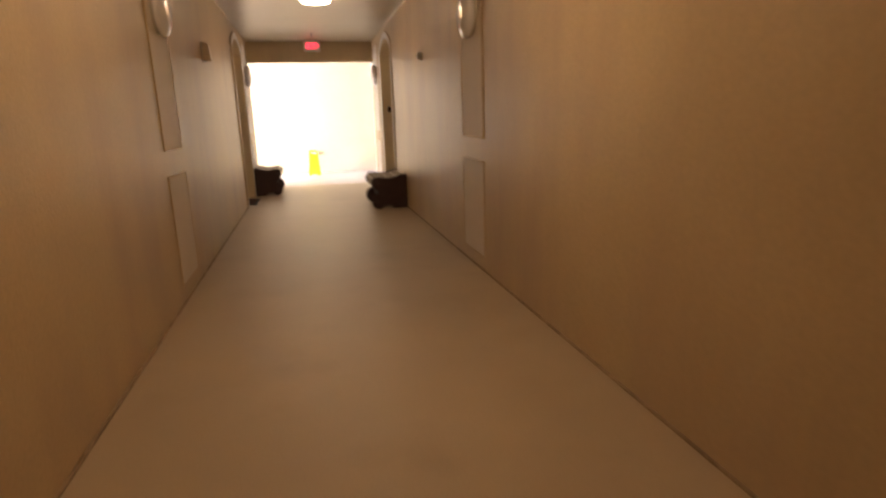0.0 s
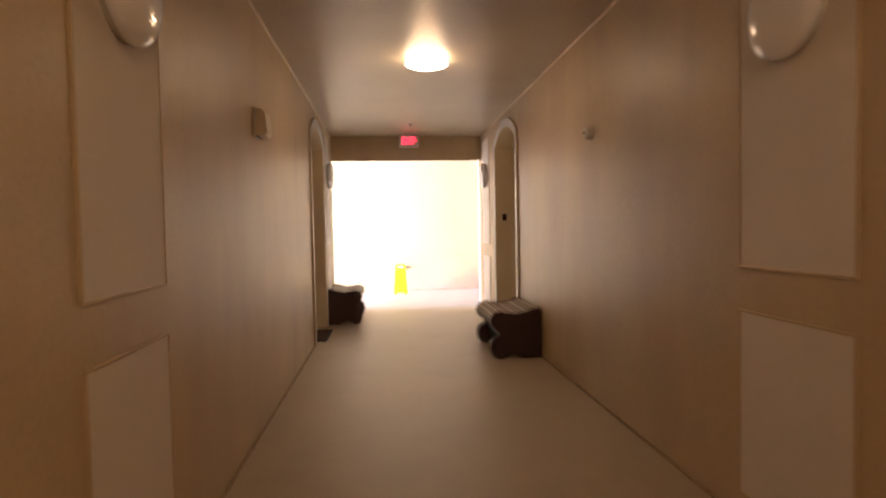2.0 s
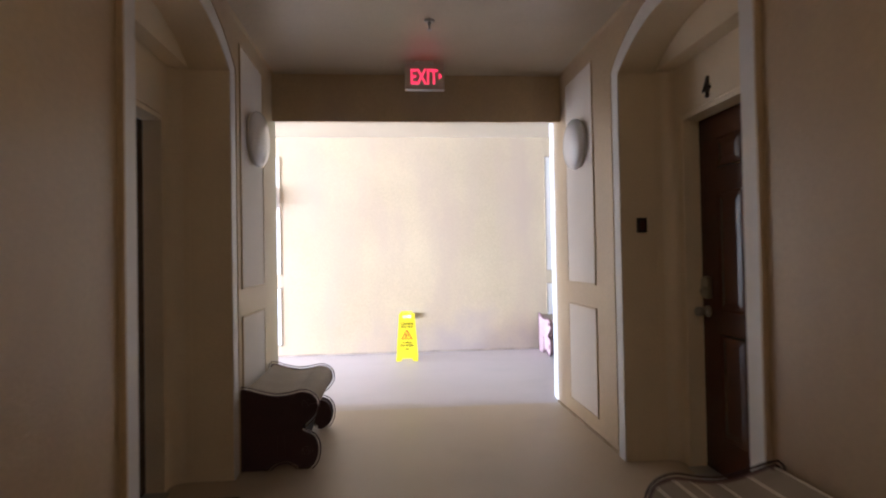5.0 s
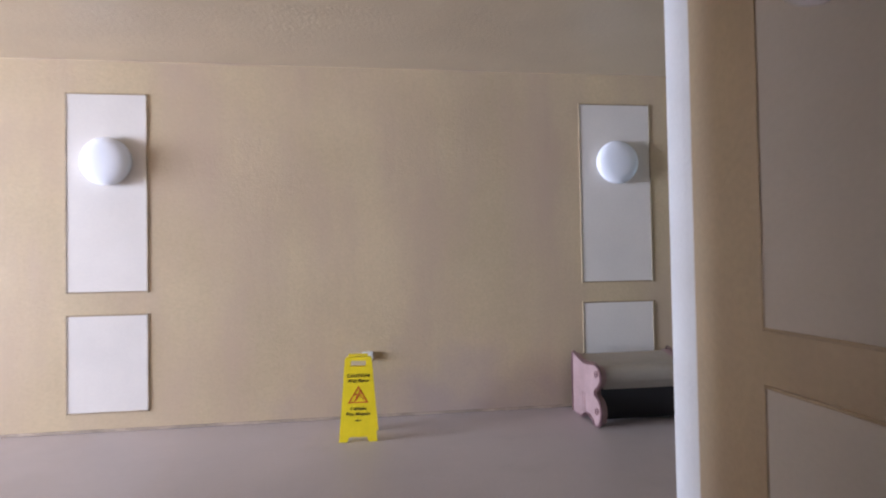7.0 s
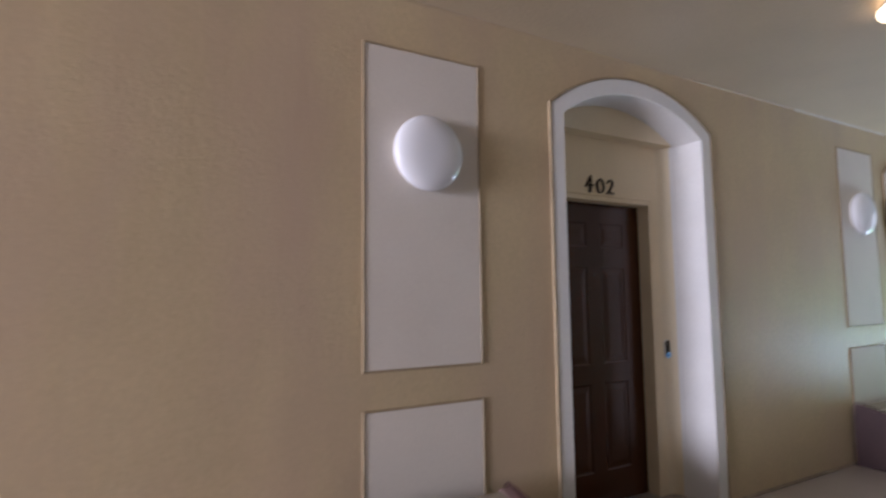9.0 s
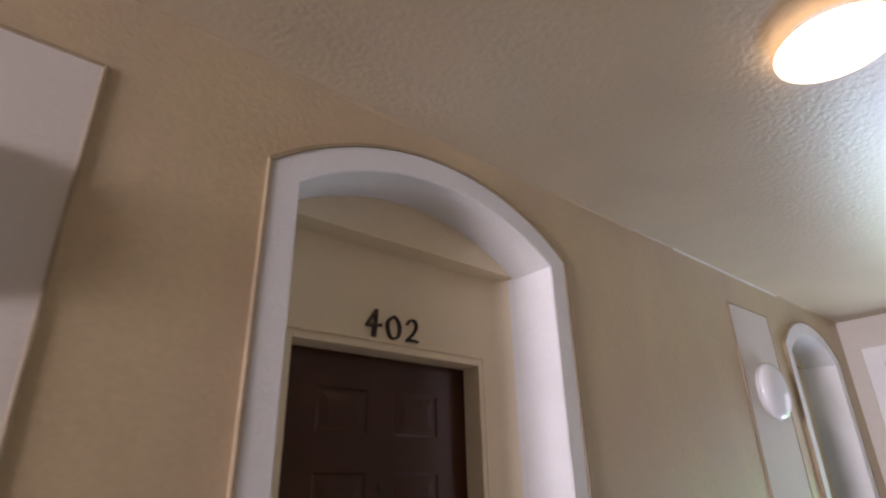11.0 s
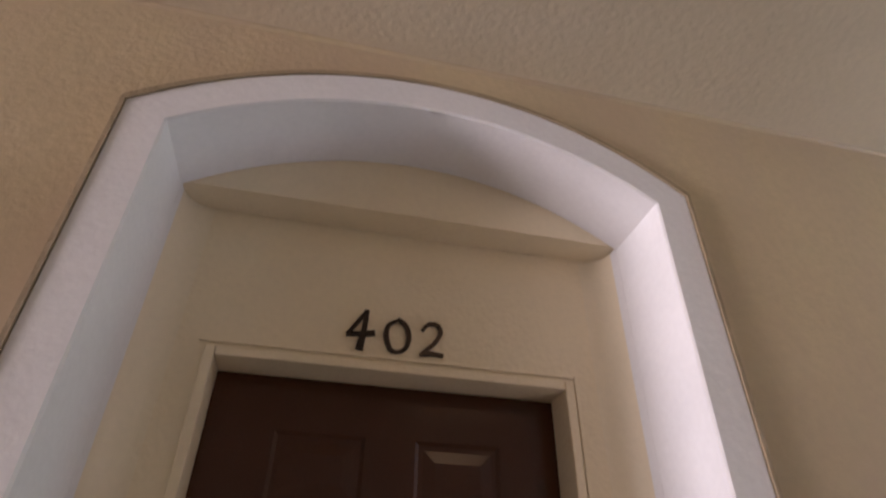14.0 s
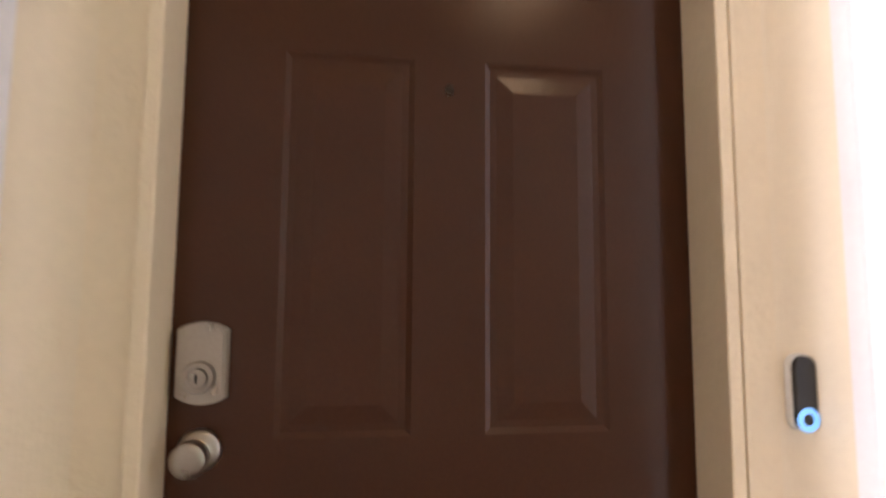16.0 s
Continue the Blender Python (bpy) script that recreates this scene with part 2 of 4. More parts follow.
def structure(name, bm, mat, label, category):
    return tagged(part(name, bm, mat), label, category, kind="structure")


def thing(name, m, label, category, group=""):
    return_ob = new(name)
    return_ob.empty_display_size = 0.1
    return_ob.matrix_basis = m
    return tagged(return_ob, label, category, group)


def box(bm, x0, y0, z0, x1, y1, z1, bevel=0.0):
    vs = [bm.verts.new((x, y, z)) for x in (x0, x1) for y in (y0, y1) for z in (z0, z1)]
    fs = [(0, 1, 3, 2), (4, 6, 7, 5), (0, 4, 5, 1), (2, 3, 7, 6), (0, 2, 6, 4), (1, 5, 7, 3)]
    faces = [bm.faces.new([vs[i] for i in f]) for f in fs]
    if bevel:
        edges = {e for f in faces for e in f.edges}
        bmesh.ops.bevel(bm, geom=list(edges), offset=bevel, segments=2, affect="EDGES", profile=0.5)
    return bm


def boxed(*args, **kw):
    return box(bmesh.new(), *args, **kw)


def slab(points, depth, axis="y", start=0.0):
    """A flat outline (pairs) pushed to a thickness: pairs lie in xz for axis y, in xy for axis z, in yz for axis x."""
    bm = bmesh.new()
    put = {"y": lambda a, b: (a, start, b), "z": lambda a, b: (a, b, start), "x": lambda a, b: (start, a, b)}[axis]
    vs = [bm.verts.new(put(a, b)) for a, b in points]
    f = bm.faces.new(vs)
    push = {"y": (0, depth, 0), "z": (0, 0, depth), "x": (depth, 0, 0)}[axis]
    r = bmesh.ops.extrude_face_region(bm, geom=[f])
    bmesh.ops.translate(bm, vec=push, verts=[v for v in r["geom"] if isinstance(v, bmesh.types.BMVert)])
    return bm


def lathe(profile, segments=40, axis="z"):
    """Turn (radius, height) pairs round an axis."""
    bm = bmesh.new()
    rings = []
    for r, h in profile:
        ring = []
        for i in range(segments):
            a = 2 * math.pi * i / segments
            c, s = r * math.cos(a), r * math.sin(a)
            ring.append(bm.verts.new({"z": (c, s, h), "y": (c, h, s), "x": (h, c, s)}[axis]))
        rings.append(ring)
    for a, b in zip(rings, rings[1:]):
        for i in range(segments):
            j = (i + 1) % segments
            bm.faces.new((a[i], a[j], b[j], b[i]))
    bm.faces.new(rings[0])
    bm.faces.new(rings[-1])
    return bm


def smooth_line(points, steps=6, closed=False):
    """A rounded line through pairs."""
    out, n = [], len(points)
    last = n if closed else n - 1
    for i in range(last):
        p = [Vector(points[k % n]) if closed else Vector(points[min(max(k, 0), n - 1)]) for k in (i - 1, i, i + 1, i + 2)]
        for s in range(steps):
            t = s / steps
            out.append(0.5 * (2 * p[1] + (p[2] - p[0]) * t + (2 * p[0] - 5 * p[1] + 4 * p[2] - p[3]) * t * t
                              + (3 * p[1] - p[0] - 3 * p[2] + p[3]) * t ** 3))
    if not closed:
        out.append(Vector(points[-1]))
    return [tuple(v) for v in out]


def arch_line(half, spring, crown, steps=28):
    """Points of a segmental arch from left to right."""
    rise = crown - spring
    radius = (half * half + rise * rise) / (2 * rise)
    a0 = math.asin(half / radius)
    return [(radius * math.sin(-a0 + 2 * a0 * i / steps), crown - radius + radius * math.cos(-a0 + 2 * a0 * i / steps))
            for i in range(steps + 1)]


def text_mesh(text, size, depth, m, bold=0.0):
    """Letters as a bmesh, from the built-in font; x to the right, y up before m."""
    cu = bpy.data.curves.new("letters", "FONT")
    cu.body, cu.size, cu.extrude, cu.align_x, cu.offset = text, size, depth, "CENTER", bold
    ob = bpy.data.objects.new("letters", cu)
    scene.collection.objects.link(ob)
    dg = bpy.context.evaluated_depsgraph_get()
    me = bpy.data.meshes.new_from_object(ob.evaluated_get(dg))
    bm = bmesh.new()
    bm.from_mesh(me)
    bm.transform(m)
    bpy.data.objects.remove(ob)
    bpy.data.meshes.remove(me)
    return bm


FACE_SOUTH = Matrix.Rotation(radians(90), 4, "X")   # letters that stand up and face -y


def wall_with_arches(length, height, thick, arches):
    """A wall along local x with arched holes (centre, half, spring, crown); front face at y = 0, body behind it."""
    bm = bmesh.new()
    seen = {}

    def v(x, z):
        key = (round(x, 5), round(z, 5))
        if key not in seen:
            seen[key] = bm.verts.new((x, 0, z))
        return seen[key]

    x = 0.0
    left_extra = None
    for centre, half, spring, crown in sorted(arches):
        xl, xr = centre - half, centre + half
        pts = [v(x, 0), v(xl, 0), v(xl, spring), v(xl, height), v(x, height)]
        if left_extra:
            pts.append(v(x, left_extra))
        bm.faces.new(pts)
        line = [(centre + a, b) for a, b in arch_line(half, spring, crown)]
        for (xa, za), (xb, zb) in zip(line, line[1:]):
            bm.faces.new([v(xa, za), v(xb, zb), v(xb, height), v(xa, height)])
        x, left_extra = xr, spring
    pts = [v(x, 0), v(length, 0), v(length, height), v(x, height)]
    if left_extra:
        pts.append(v(x, left_extra))
    bm.faces.new(pts)
    r = bmesh.ops.extrude_face_region(bm, geom=bm.faces[:])
    bmesh.ops.translate(bm, vec=(0, thick, 0), verts=[g for g in r["geom"] if isinstance(g, bmesh.types.BMVert)])
    return bm


# ---- large structure ----
def on_far(x):
    """Frame of the far wall: local x east, local y into the wall."""
    return pose(x, FAR, 0)


def on_right(y):
    return pose(RIGHT, y, 0, rz=-90)


def on_left(y):
    return pose(0, y, 0, rz=90)


WALL_T = 0.215
FAR_ARCHES = [(4.88, 0.6245, 2.456, 2.655), (8.76, 0.47, 2.44, 2.62)]       # centre x, half width, spring, crown
R_ARCH = (8.665, 0.60, 2.36, 2.545)
L_ARCH = (8.69, 0.60, 2.36, 2.545)

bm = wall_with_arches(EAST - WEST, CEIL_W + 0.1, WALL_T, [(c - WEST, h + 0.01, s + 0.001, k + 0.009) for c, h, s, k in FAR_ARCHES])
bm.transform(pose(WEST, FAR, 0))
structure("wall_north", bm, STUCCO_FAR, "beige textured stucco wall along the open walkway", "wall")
bm = wall_with_arches(JAMB - SOUTH, CEIL + 0.1, WALL_T, [(JAMB - R_ARCH[0], R_ARCH[1] + 0.01, R_ARCH[2] + 0.001, R_ARCH[3] + 0.009)])
bm.transform(pose(RIGHT, JAMB, 0, rz=-90))
structure("wall_east", bm, STUCCO, "beige stucco corridor wall with an arched door niche", "wall")
bm = wall_with_arches(JAMB_W - SOUTH, CEIL + 0.1, WALL_T, [(L_ARCH[0] - SOUTH, L_ARCH[1] + 0.01, L_ARCH[2] + 0.001, L_ARCH[3] + 0.009)])
bm.transform(pose(0, SOUTH, 0, rz=90))
structure("wall_west", bm, STUCCO, "beige stucco corridor wall with an arched door niche", "wall")
structure("wall_south", boxed(-0.3, SOUTH - 0.2, 0, RIGHT + 0.3, SOUTH, CEIL + 0.1), STUCCO, "plain beige wall closing the corridor", "wall")

# mouth of the corridor: lintel with a flared underside, flared jambs
FLARE = 0.018
bm = slab([(BEAM, MOUTH), (BEAM, CEIL + 0.1), (NEAR, CEIL_W + 0.1), (NEAR, MOUTH + 0.09)], RIGHT + FLARE + 0.12, "x", -0.12)
structure("lintel", bm, STUCCO, "beige stucco lintel over the corridor mouth", "lintel")
for side in (0, 1):
    x0 = RIGHT if side else 0
    s = 1 if side else -1
    flare, jamb = (FLARE, JAMB) if side else (0.12, JAMB_W)
    far_end = x0 + s * (8 if side else 4.5)
    out = [(x0 + s * 0.002, jamb + 0.001), (x0 + s * (0.003 if side else 0.03), jamb + 0.06), (x0 + s * (0.008 if side else 0.078), NEAR - 0.11),
           (x0 + s * flare, NEAR - 0.03), (x0 + s * (flare + 0.012), NEAR - 0.008), (x0 + s * (flare + 0.035), NEAR),
           (far_end, NEAR), (far_end, NEAR - 0.2), (x0 + s * 0.215, NEAR - 0.2), (x0 + s * 0.215, jamb + 0.001)]
    structure(f"wall_mouth_{side + 1}", slab(out, CEIL_W + 0.1, "z"), TRIM, "white painted wall end at the corridor mouth", "wall")

structure("floor", boxed(-0.6, SOUTH - 0.2, -0.2, RIGHT + 0.6, BEAM + 0.18, 0.0), FLOOR, "tan painted concrete corridor floor", "floor")
structure("floor_walkway", boxed(WEST, BEAM + 0.18, -0.2, EAST + 0.1, FAR + 0.7, -0.004), DECK, "pale grey coated walkway floor", "floor")
structure("ceiling", boxed(-0.3, SOUTH - 0.2, CEIL, RIGHT + 0.3, BEAM + 0.05, CEIL + 0.2), CEILING, "textured off-white corridor ceiling", "ceiling")
structure("ceiling_walkway", boxed(WEST - 0.3, NEAR - 0.3, CEIL_W, EAST + 0.3, FAR + 0.7, CEIL_W + 0.2), CEILING_W, "knockdown textured walkway ceiling", "ceiling")


def end_wall(name, x, y0, y1, top, thick, mat, label):
    bm = bmesh.new()
    box(bm, x, NEAR - 0.2, 0, x + thick, y0, CEIL_W + 0.05)
    box(bm, x, y1, 0, x + thick, FAR + 0.05, CEIL_W + 0.05)
    box(bm, x, y0, top, x + thick, y1, CEIL_W + 0.05)
    structure(name, bm, mat, label, "wall")


end_wall("wall_end_west", WEST, 10.78, 13.3, 2.7, 0.1, STUCCO, "beige end wall with a wide open bay")
end_wall("wall_end_east", EAST, 11.6, 13.2, 2.47, 0.14, END_PAINT, "pale end wall with an open doorway to daylight")


# ---- niches with doors ----
def niche_shell(name, m, half, spring, crown, door_mid, label, side=TRIM):
    """The recess behind an arched hole: lunette, soffit, sides and the back wall with its door opening."""
    d0, d1, d2 = WALL_T + 0.001, WALL_T + 0.105, WALL_T + 0.25
    dl, dr, top = door_mid - 0.452, door_mid + 0.452, 2.035
    t = thing(name, m, label, "niche")
    t["kind"] = "structure"
    part("lunette", boxed(-half - 0.08, d0, spring + 0.012, half + 0.08, d2, crown + 0.12), CREAM, t)
    part("side_wall", boxed(-half - 0.10, d0, 0, -half, d2, spring + 0.01), side, t)
    part("side_wall", boxed(half, d0, 0, half + 0.10, d2, spring + 0.01), side, t)
    part("back_wall", boxed(-half + 0.001, d1, 0, dl - 0.004, d2, spring + 0.011), CREAM, t)
    part("back_wall", boxed(dr + 0.004, d1, 0, half - 0.001, d2, spring + 0.011), CREAM, t)
    part("back_wall", boxed(dl - 0.004, d1, top + 0.004, dr + 0.004, d2, spring + 0.011), CREAM, t)
    for sgn in (-1, 1):
        rad = 0.075
        pts = [(sgn * half, d1 - rad)] + [(sgn * (half - rad + rad * math.cos(a)), d1 - rad + rad * math.sin(a)) for a in np.linspace(0, math.pi / 2, 15)][1:]
        pts = [(sgn * (half + 0.002), d1 - rad)] + pts[1:] + [(sgn * (half - rad), d1 + 0.01), (sgn * (half + 0.002), d1 + 0.01)]
        cove = slab(pts, spring + 0.011, "z")
        part("corner_cove", cove, COVE, t)


def arch_trim(m, half, spring, crown, band=0.100, lift=0.042, bead=MOULD, lining_paint=TRIM):
    """White band round an arch with a lining of the reveal."""
    t = thing("arch_trim", m, "white painted arched plaster surround of a door niche", "trim")
    t["kind"] = "structure"
    inner, outer = arch_line(half, spring, crown), arch_line(half + band, spring + lift, crown + 0.10)
    inner = [(-half, 0)] + inner + [(half, 0)]
    outer = [(-half - band, 0)] + outer + [(half + band, 0)]
    lining = bmesh.new()
    rows = [[lining.verts.new((a, -0.012, b)), lining.verts.new((a, WALL_T, b)), lining.verts.new((a * 1.012, WALL_T, b + 0.004)), lining.verts.new((a * 1.012, -0.012, b + 0.004))]
            for a, b in inner]
    for r, q in zip(rows, rows[1:]):
        for i in range(4):
            lining.faces.new((r[i], r[(i + 1) % 4], q[(i + 1) % 4], q[i]))
    part("reveal", lining, lining_paint, t)
    bm = bmesh.new()
    rows = []
    for (a, b), (c, d) in zip(inner, outer):
        rows.append([bm.verts.new(p) for p in ((a * 1.004, 0.002, b), (a, -0.013, b), (a + (c - a) * 0.05, -0.018, b + (d - b) * 0.05),
                                               (c - (c - a) * 0.04, -0.018, d - (d - b) * 0.04), (c, -0.013, d), (c, 0.002, d))])
    for r, q in zip(rows, rows[1:]):
        for i in range(5):
            bm.faces.new((r[i], r[i + 1], q[i + 1], q[i]))
    part("surround", bm, TRIM, t)
    edge = bmesh.new()
    rows = []
    for k, (c, d) in enumerate(outer):
        n = 0.010
        cx, cz = (c * (1 + n / (half + band)), d + (n if 0 < k < len(outer) - 1 else 0))
        rows.append([edge.verts.new(p) for p in ((c, -0.002, d), (c, -0.022, d), (cx, -0.022, cz), (cx, 0.002, cz))])
    for r, q in zip(rows, rows[1:]):
        for i in range(3):
            edge.faces.new((r[i], r[i + 1], q[i + 1], q[i]))
    part("edge_bead", edge, bead, t, "thin beige bead")
    return t


def door_leaf(m, door_mid, knob_left=True):
    """A six-panel door in its frame; local x along the wall, y into it."""
    d = WALL_T + 0.105
    t = thing("door_unit", m, "dark brown six-panel entrance door in a cream frame, closed", "door")
    leaf_y = d + 0.092
    w, top = 0.905, 2.032
    x0 = door_mid - w / 2
    # leaf with sunk and raised panels
    cols = [(0.165, 0.390), (0.518, 0.743)]
    rows = [(0.22, 0.80), (0.93, 1.59), (1.727, 1.897)]
    xs = sorted({0.0, w, *[a for c in cols for a in c]})
    zs = sorted({0.012, top, *[a for r in rows for a in r]})
    bm = bmesh.new()
    grid = {(i, k): bm.verts.new((x0 + x, leaf_y, z)) for i, x in enumerate(xs) for k, z in enumerate(zs)}
    for i in range(len(xs) - 1):
        for k in range(len(zs) - 1):
            corner = [grid[i, k], grid[i + 1, k], grid[i + 1, k + 1], grid[i, k + 1]]
            if (xs[i], xs[i + 1]) in cols and (zs[k], zs[k + 1]) in rows:
                rings = [corner]
                for inset, depth in ((0.010, 0.005), (0.022, 0.005), (0.052, 0.001)):
                    rings.append([bm.verts.new(p) for p in (
                        (x0 + xs[i] + inset, leaf_y + depth, zs[k] + inset), (x0 + xs[i + 1] - inset, leaf_y + depth, zs[k] + inset),
                        (x0 + xs[i + 1] - inset, leaf_y + depth, zs[k + 1] - inset), (x0 + xs[i] + inset, leaf_y + depth, zs[k + 1] - inset))])
                for a, b in zip(rings, rings[1:]):
                    for q in range(4):
                        bm.faces.new((a[q], a[(q + 1) % 4], b[(q + 1) % 4], b[q]))
                bm.faces.new(rings[-1])
            else:
                bm.faces.new(corner)
    leaf = part("leaf", bm, BROWN, t)
    part("leaf_core", boxed(x0, leaf_y + 0.011, 0.012, x0 + w, leaf_y + 0.045, top), BROWN, t)
    # frame: jambs, head, trim lip
    for side in (0, 1):
        xa = x0 - 0.026 if side == 0 else x0 + w + 0.001
        part("jamb", boxed(xa, d - 0.010, 0, xa + 0.025, leaf_y + 0.05, top + 0.026, bevel=0.003), CREAM, t)
    part("head", boxed(x0 + 0.0005, d - 0.0105, top + 0.003, x0 + w - 0.0005, leaf_y + 0.05, top + 0.0255, bevel=0.003), CREAM, t)
    part("casing_bead", boxed(x0 + w + 0.030, d - 0.008, 0, x0 + w + 0.039, d + 0.002, top + 0.046, bevel=0.002), CREAM, t)
    part("casing_bead", boxed(x0 - 0.045, d - 0.008, top + 0.037, x0 + w + 0.0295, d + 0.002, top + 0.046, bevel=0.002), CREAM, t)
    part("threshold", boxed(x0, d - 0.03, 0.0, x0 + w, leaf_y + 0.02, 0.011, bevel=0.003), GREY_METAL, t, "grey metal threshold")
    kx = x0 + 0.052 if knob_left else x0 + w - 0.062
    m2 = Matrix.Translation((kx, leaf_y, 0.917))
    rose = lathe([(0.034, 0.0), (0.034, -0.005), (0.031, -0.010), (0.024, -0.013), (0.015, -0.015), (0.013, -0.030), (0.019, -0.035), (0.0255, -0.040),
                  (0.0270, -0.052), (0.0268, -0.066), (0.0245, -0.070), (0.012, -0.0715), (0.001, -0.0716)], 36, "y")
    rose.transform(m2)
    part("knob", rose, STEEL, t, "satin nickel knob", smooth=True)
    edge = [(0.038 * math.sin(a) / math.sin(0.62), 0.052 + 0.062 * (math.cos(a) - math.cos(0.62))) for a in np.linspace(-0.62, 0.62, 9)]
    outline = edge + [(-a, -b) for a, b in edge]
    base = slab([(a * 1.06, b * 1.04) for a, b in outline], -0.008)
    esc = slab(outline, -0.014, "y", -0.007)
    bmesh.ops.bevel(esc, geom=[e for e in esc.edges if all(v.co.y < -0.02 for v in e.verts)], offset=0.004, segments=2, affect="EDGES")
    for b in (base, esc):
        b.transform(Matrix.Translation((kx, leaf_y, 1.055)))
    part("lock_base", base, STEEL, t)
    plate = part("lock_plate", esc, STEEL, t, "satin nickel deadbolt plate")
    cyl = lathe([(0.0255, -0.020), (0.0255, -0.030), (0.0235, -0.034), (0.017, -0.034), (0.015, -0.031), (0.0145, -0.040), (0.001, -0.0405)], 36, "y")
    cyl.transform(Matrix.Translation((kx, leaf_y, 1.034)))
    part("cylinder", cyl, STEEL, plate, smooth=False)
    part("keyhole", boxed(kx - 0.0016, leaf_y - 0.0415, 1.027, kx + 0.0016, leaf_y - 0.0400, 1.041), BLACK_PLASTIC, plate)
    peep = lathe([(0.0085, 0.001), (0.0085, -0.003), (0.006, -0.0045), (0.0045, -0.003), (0.001, -0.003)], 20, "y")
    peep.transform(Matrix.Translation((door_mid, leaf_y, 1.535)))
    part("peephole", peep, BRONZE, t, "small dark peephole", smooth=True)
    return t


niche_shell("niche_402", on_far(4.88), *FAR_ARCHES[0][1:], 0.0, "cream painted recess round door 402")
arch_trim(on_far(4.88), *FAR_ARCHES[0][1:])
door_leaf(on_far(4.88), 0.0)
niche_shell("niche_far", on_far(8.76), *FAR_ARCHES[1][1:], 0.0, "cream painted recess of the next door")
arch_trim(on_far(8.76), *FAR_ARCHES[1][1:])
door_leaf(on_far(8.76), 0.0)
niche_shell("niche_right", on_right(R_ARCH[0]), *R_ARCH[1:], 0.0, "cream painted corridor door recess", side=CREAM)
arch_trim(on_right(R_ARCH[0]), *R_ARCH[1:], bead=STUCCO, lining_paint=CREAM)
door_leaf(on_right(R_ARCH[0]), 0.0)
niche_shell("niche_left", on_left(L_ARCH[0]), *L_ARCH[1:], 0.0, "cream painted corridor door recess", side=CREAM)
arch_trim(on_left(L_ARCH[0]), *L_ARCH[1:], bead=STUCCO, lining_paint=CREAM)
door_leaf(on_left(L_ARCH[0]), 0.0)


# ---- wall panels ----
def wall_panel(m, x0, x1, z0, z1, bead):
    t = thing("wall_panel", m, "white plaster wall panel framed by a thin beige moulding", "wall panel", "wall panels")
    t["kind"] = "structure"
    part("field", boxed(x0, -0.005, z0, x1, 0.004, z1), PANEL, t)
    b = 0.011
    for a in ((x0 - b, z0 - b, x0, z1 + b), (x1, z0 - b, x1 + b, z1 + b), (x0, z0 - b, x1, z0), (x0, z1, x1, z1 + b)):
        part("moulding", boxed(a[0], -0.009, a[1], a[2], 0.003, a[3], bevel=0.003), bead, t)
    return t


def panel_pair(m, x0, x1, split=(0.893, 1.082), foot=0.15, top=2.607, bead=MOULD):
    wall_panel(m, x0, x1, foot, split[0], bead)
    wall_panel(m, x0, x1, split[1], top, bead)


panel_pair(on_far(0), -1.115, -0.537, (0.885, 1.075))
panel_pair(on_far(0), 3.024, 3.658, (0.879, 1.067))
panel_pair(on_far(0), 7.368, 7.975, (0.925, 1.115), top=2.64)
panel_pair(on_left(0), 3.263, 3.835, (0.911, 1.11), 0.13, bead=STUCCO)
panel_pair(on_left(0), 9.55, 10.13, (0.90, 1.09), 0.13, bead=STUCCO)
panel_pair(on_right(0), -3.91, -3.32, (0.911, 1.11), 0.13, bead=STUCCO)
panel_pair(on_right(0), -10.34, -9.753, (0.872, 1.055), 0.13, bead=STUCCO)


# ---- lamps on walls and ceilings ----
def sconce(m):
    t = thing("wall_sconce", m, "round white opal glass wall lamp, unlit, on a white panel", "wall lamp", "wall lamps")
    part("base", lathe([(0.172, 0.004), (0.172, -0.022), (0.166, -0.026), (0.10, -0.026)], 48, "y"), GLOBE_RIM, t, smooth=False)
    dome = [(0.180, -0.024), (0.186, -0.030), (0.188, -0.040)]
    dome += [(0.188 * math.cos(a) ** 0.72, -0.040 - 0.060 * math.sin(a) ** 0.9) for a in np.linspace(0.08, 1.52, 22)]
    part("globe", lathe(dome, 56, "y"), GLOBE, t, smooth=True)
    return t


SCONCE_Z = 2.10
first = sconce(on_far(3.345) @ pose(0, 0, SCONCE_Z))
for m in (on_far(-0.815), on_far(7.68), on_left(3.55), on_left(9.86), on_right(3.61), on_right(10.03)):
    copy_thing(first, m @ pose(0, 0, SCONCE_Z - 0.02))


def ceiling_light(x, y, z, power):
    t = thing("ceiling_light", pose(x, y, z), "round flush ceiling lamp, lit warm, on the textured ceiling", "ceiling lamp", "ceiling lamps")
    part("base", lathe([(0.150, 0.003), (0.150, -0.036), (0.158, -0.0375), (0.1, -0.038)], 48), GLOBE_RIM, t)
    glass = [(0.168, -0.036), (0.178, -0.040), (0.180, -0.046), (0.178, -0.054)] + [(0.172 * math.cos(a), -0.056 - 0.016 * math.sin(a)) for a in np.linspace(0.1, 1.5, 10)]
    part("shade", lathe(glass, 56), LIT, t, "glowing opal glass shade", smooth=True)
    lamp("ceiling_bulb", "POINT", pose(x, y, z - 0.16), power, (1.0, 0.66, 0.36), shadow_soft_size=0.12)


ceiling_light(1.205, 6.47, CEIL, 3)
ceiling_light(5.50, 12.20, CEIL_W, 1.2)
# two assumed lamps, never in view, added to brighten the corridor's south half
ceiling_light(1.19, 1.5, CEIL, 11)
ceiling_light(1.19, -3.47, CEIL, 9)


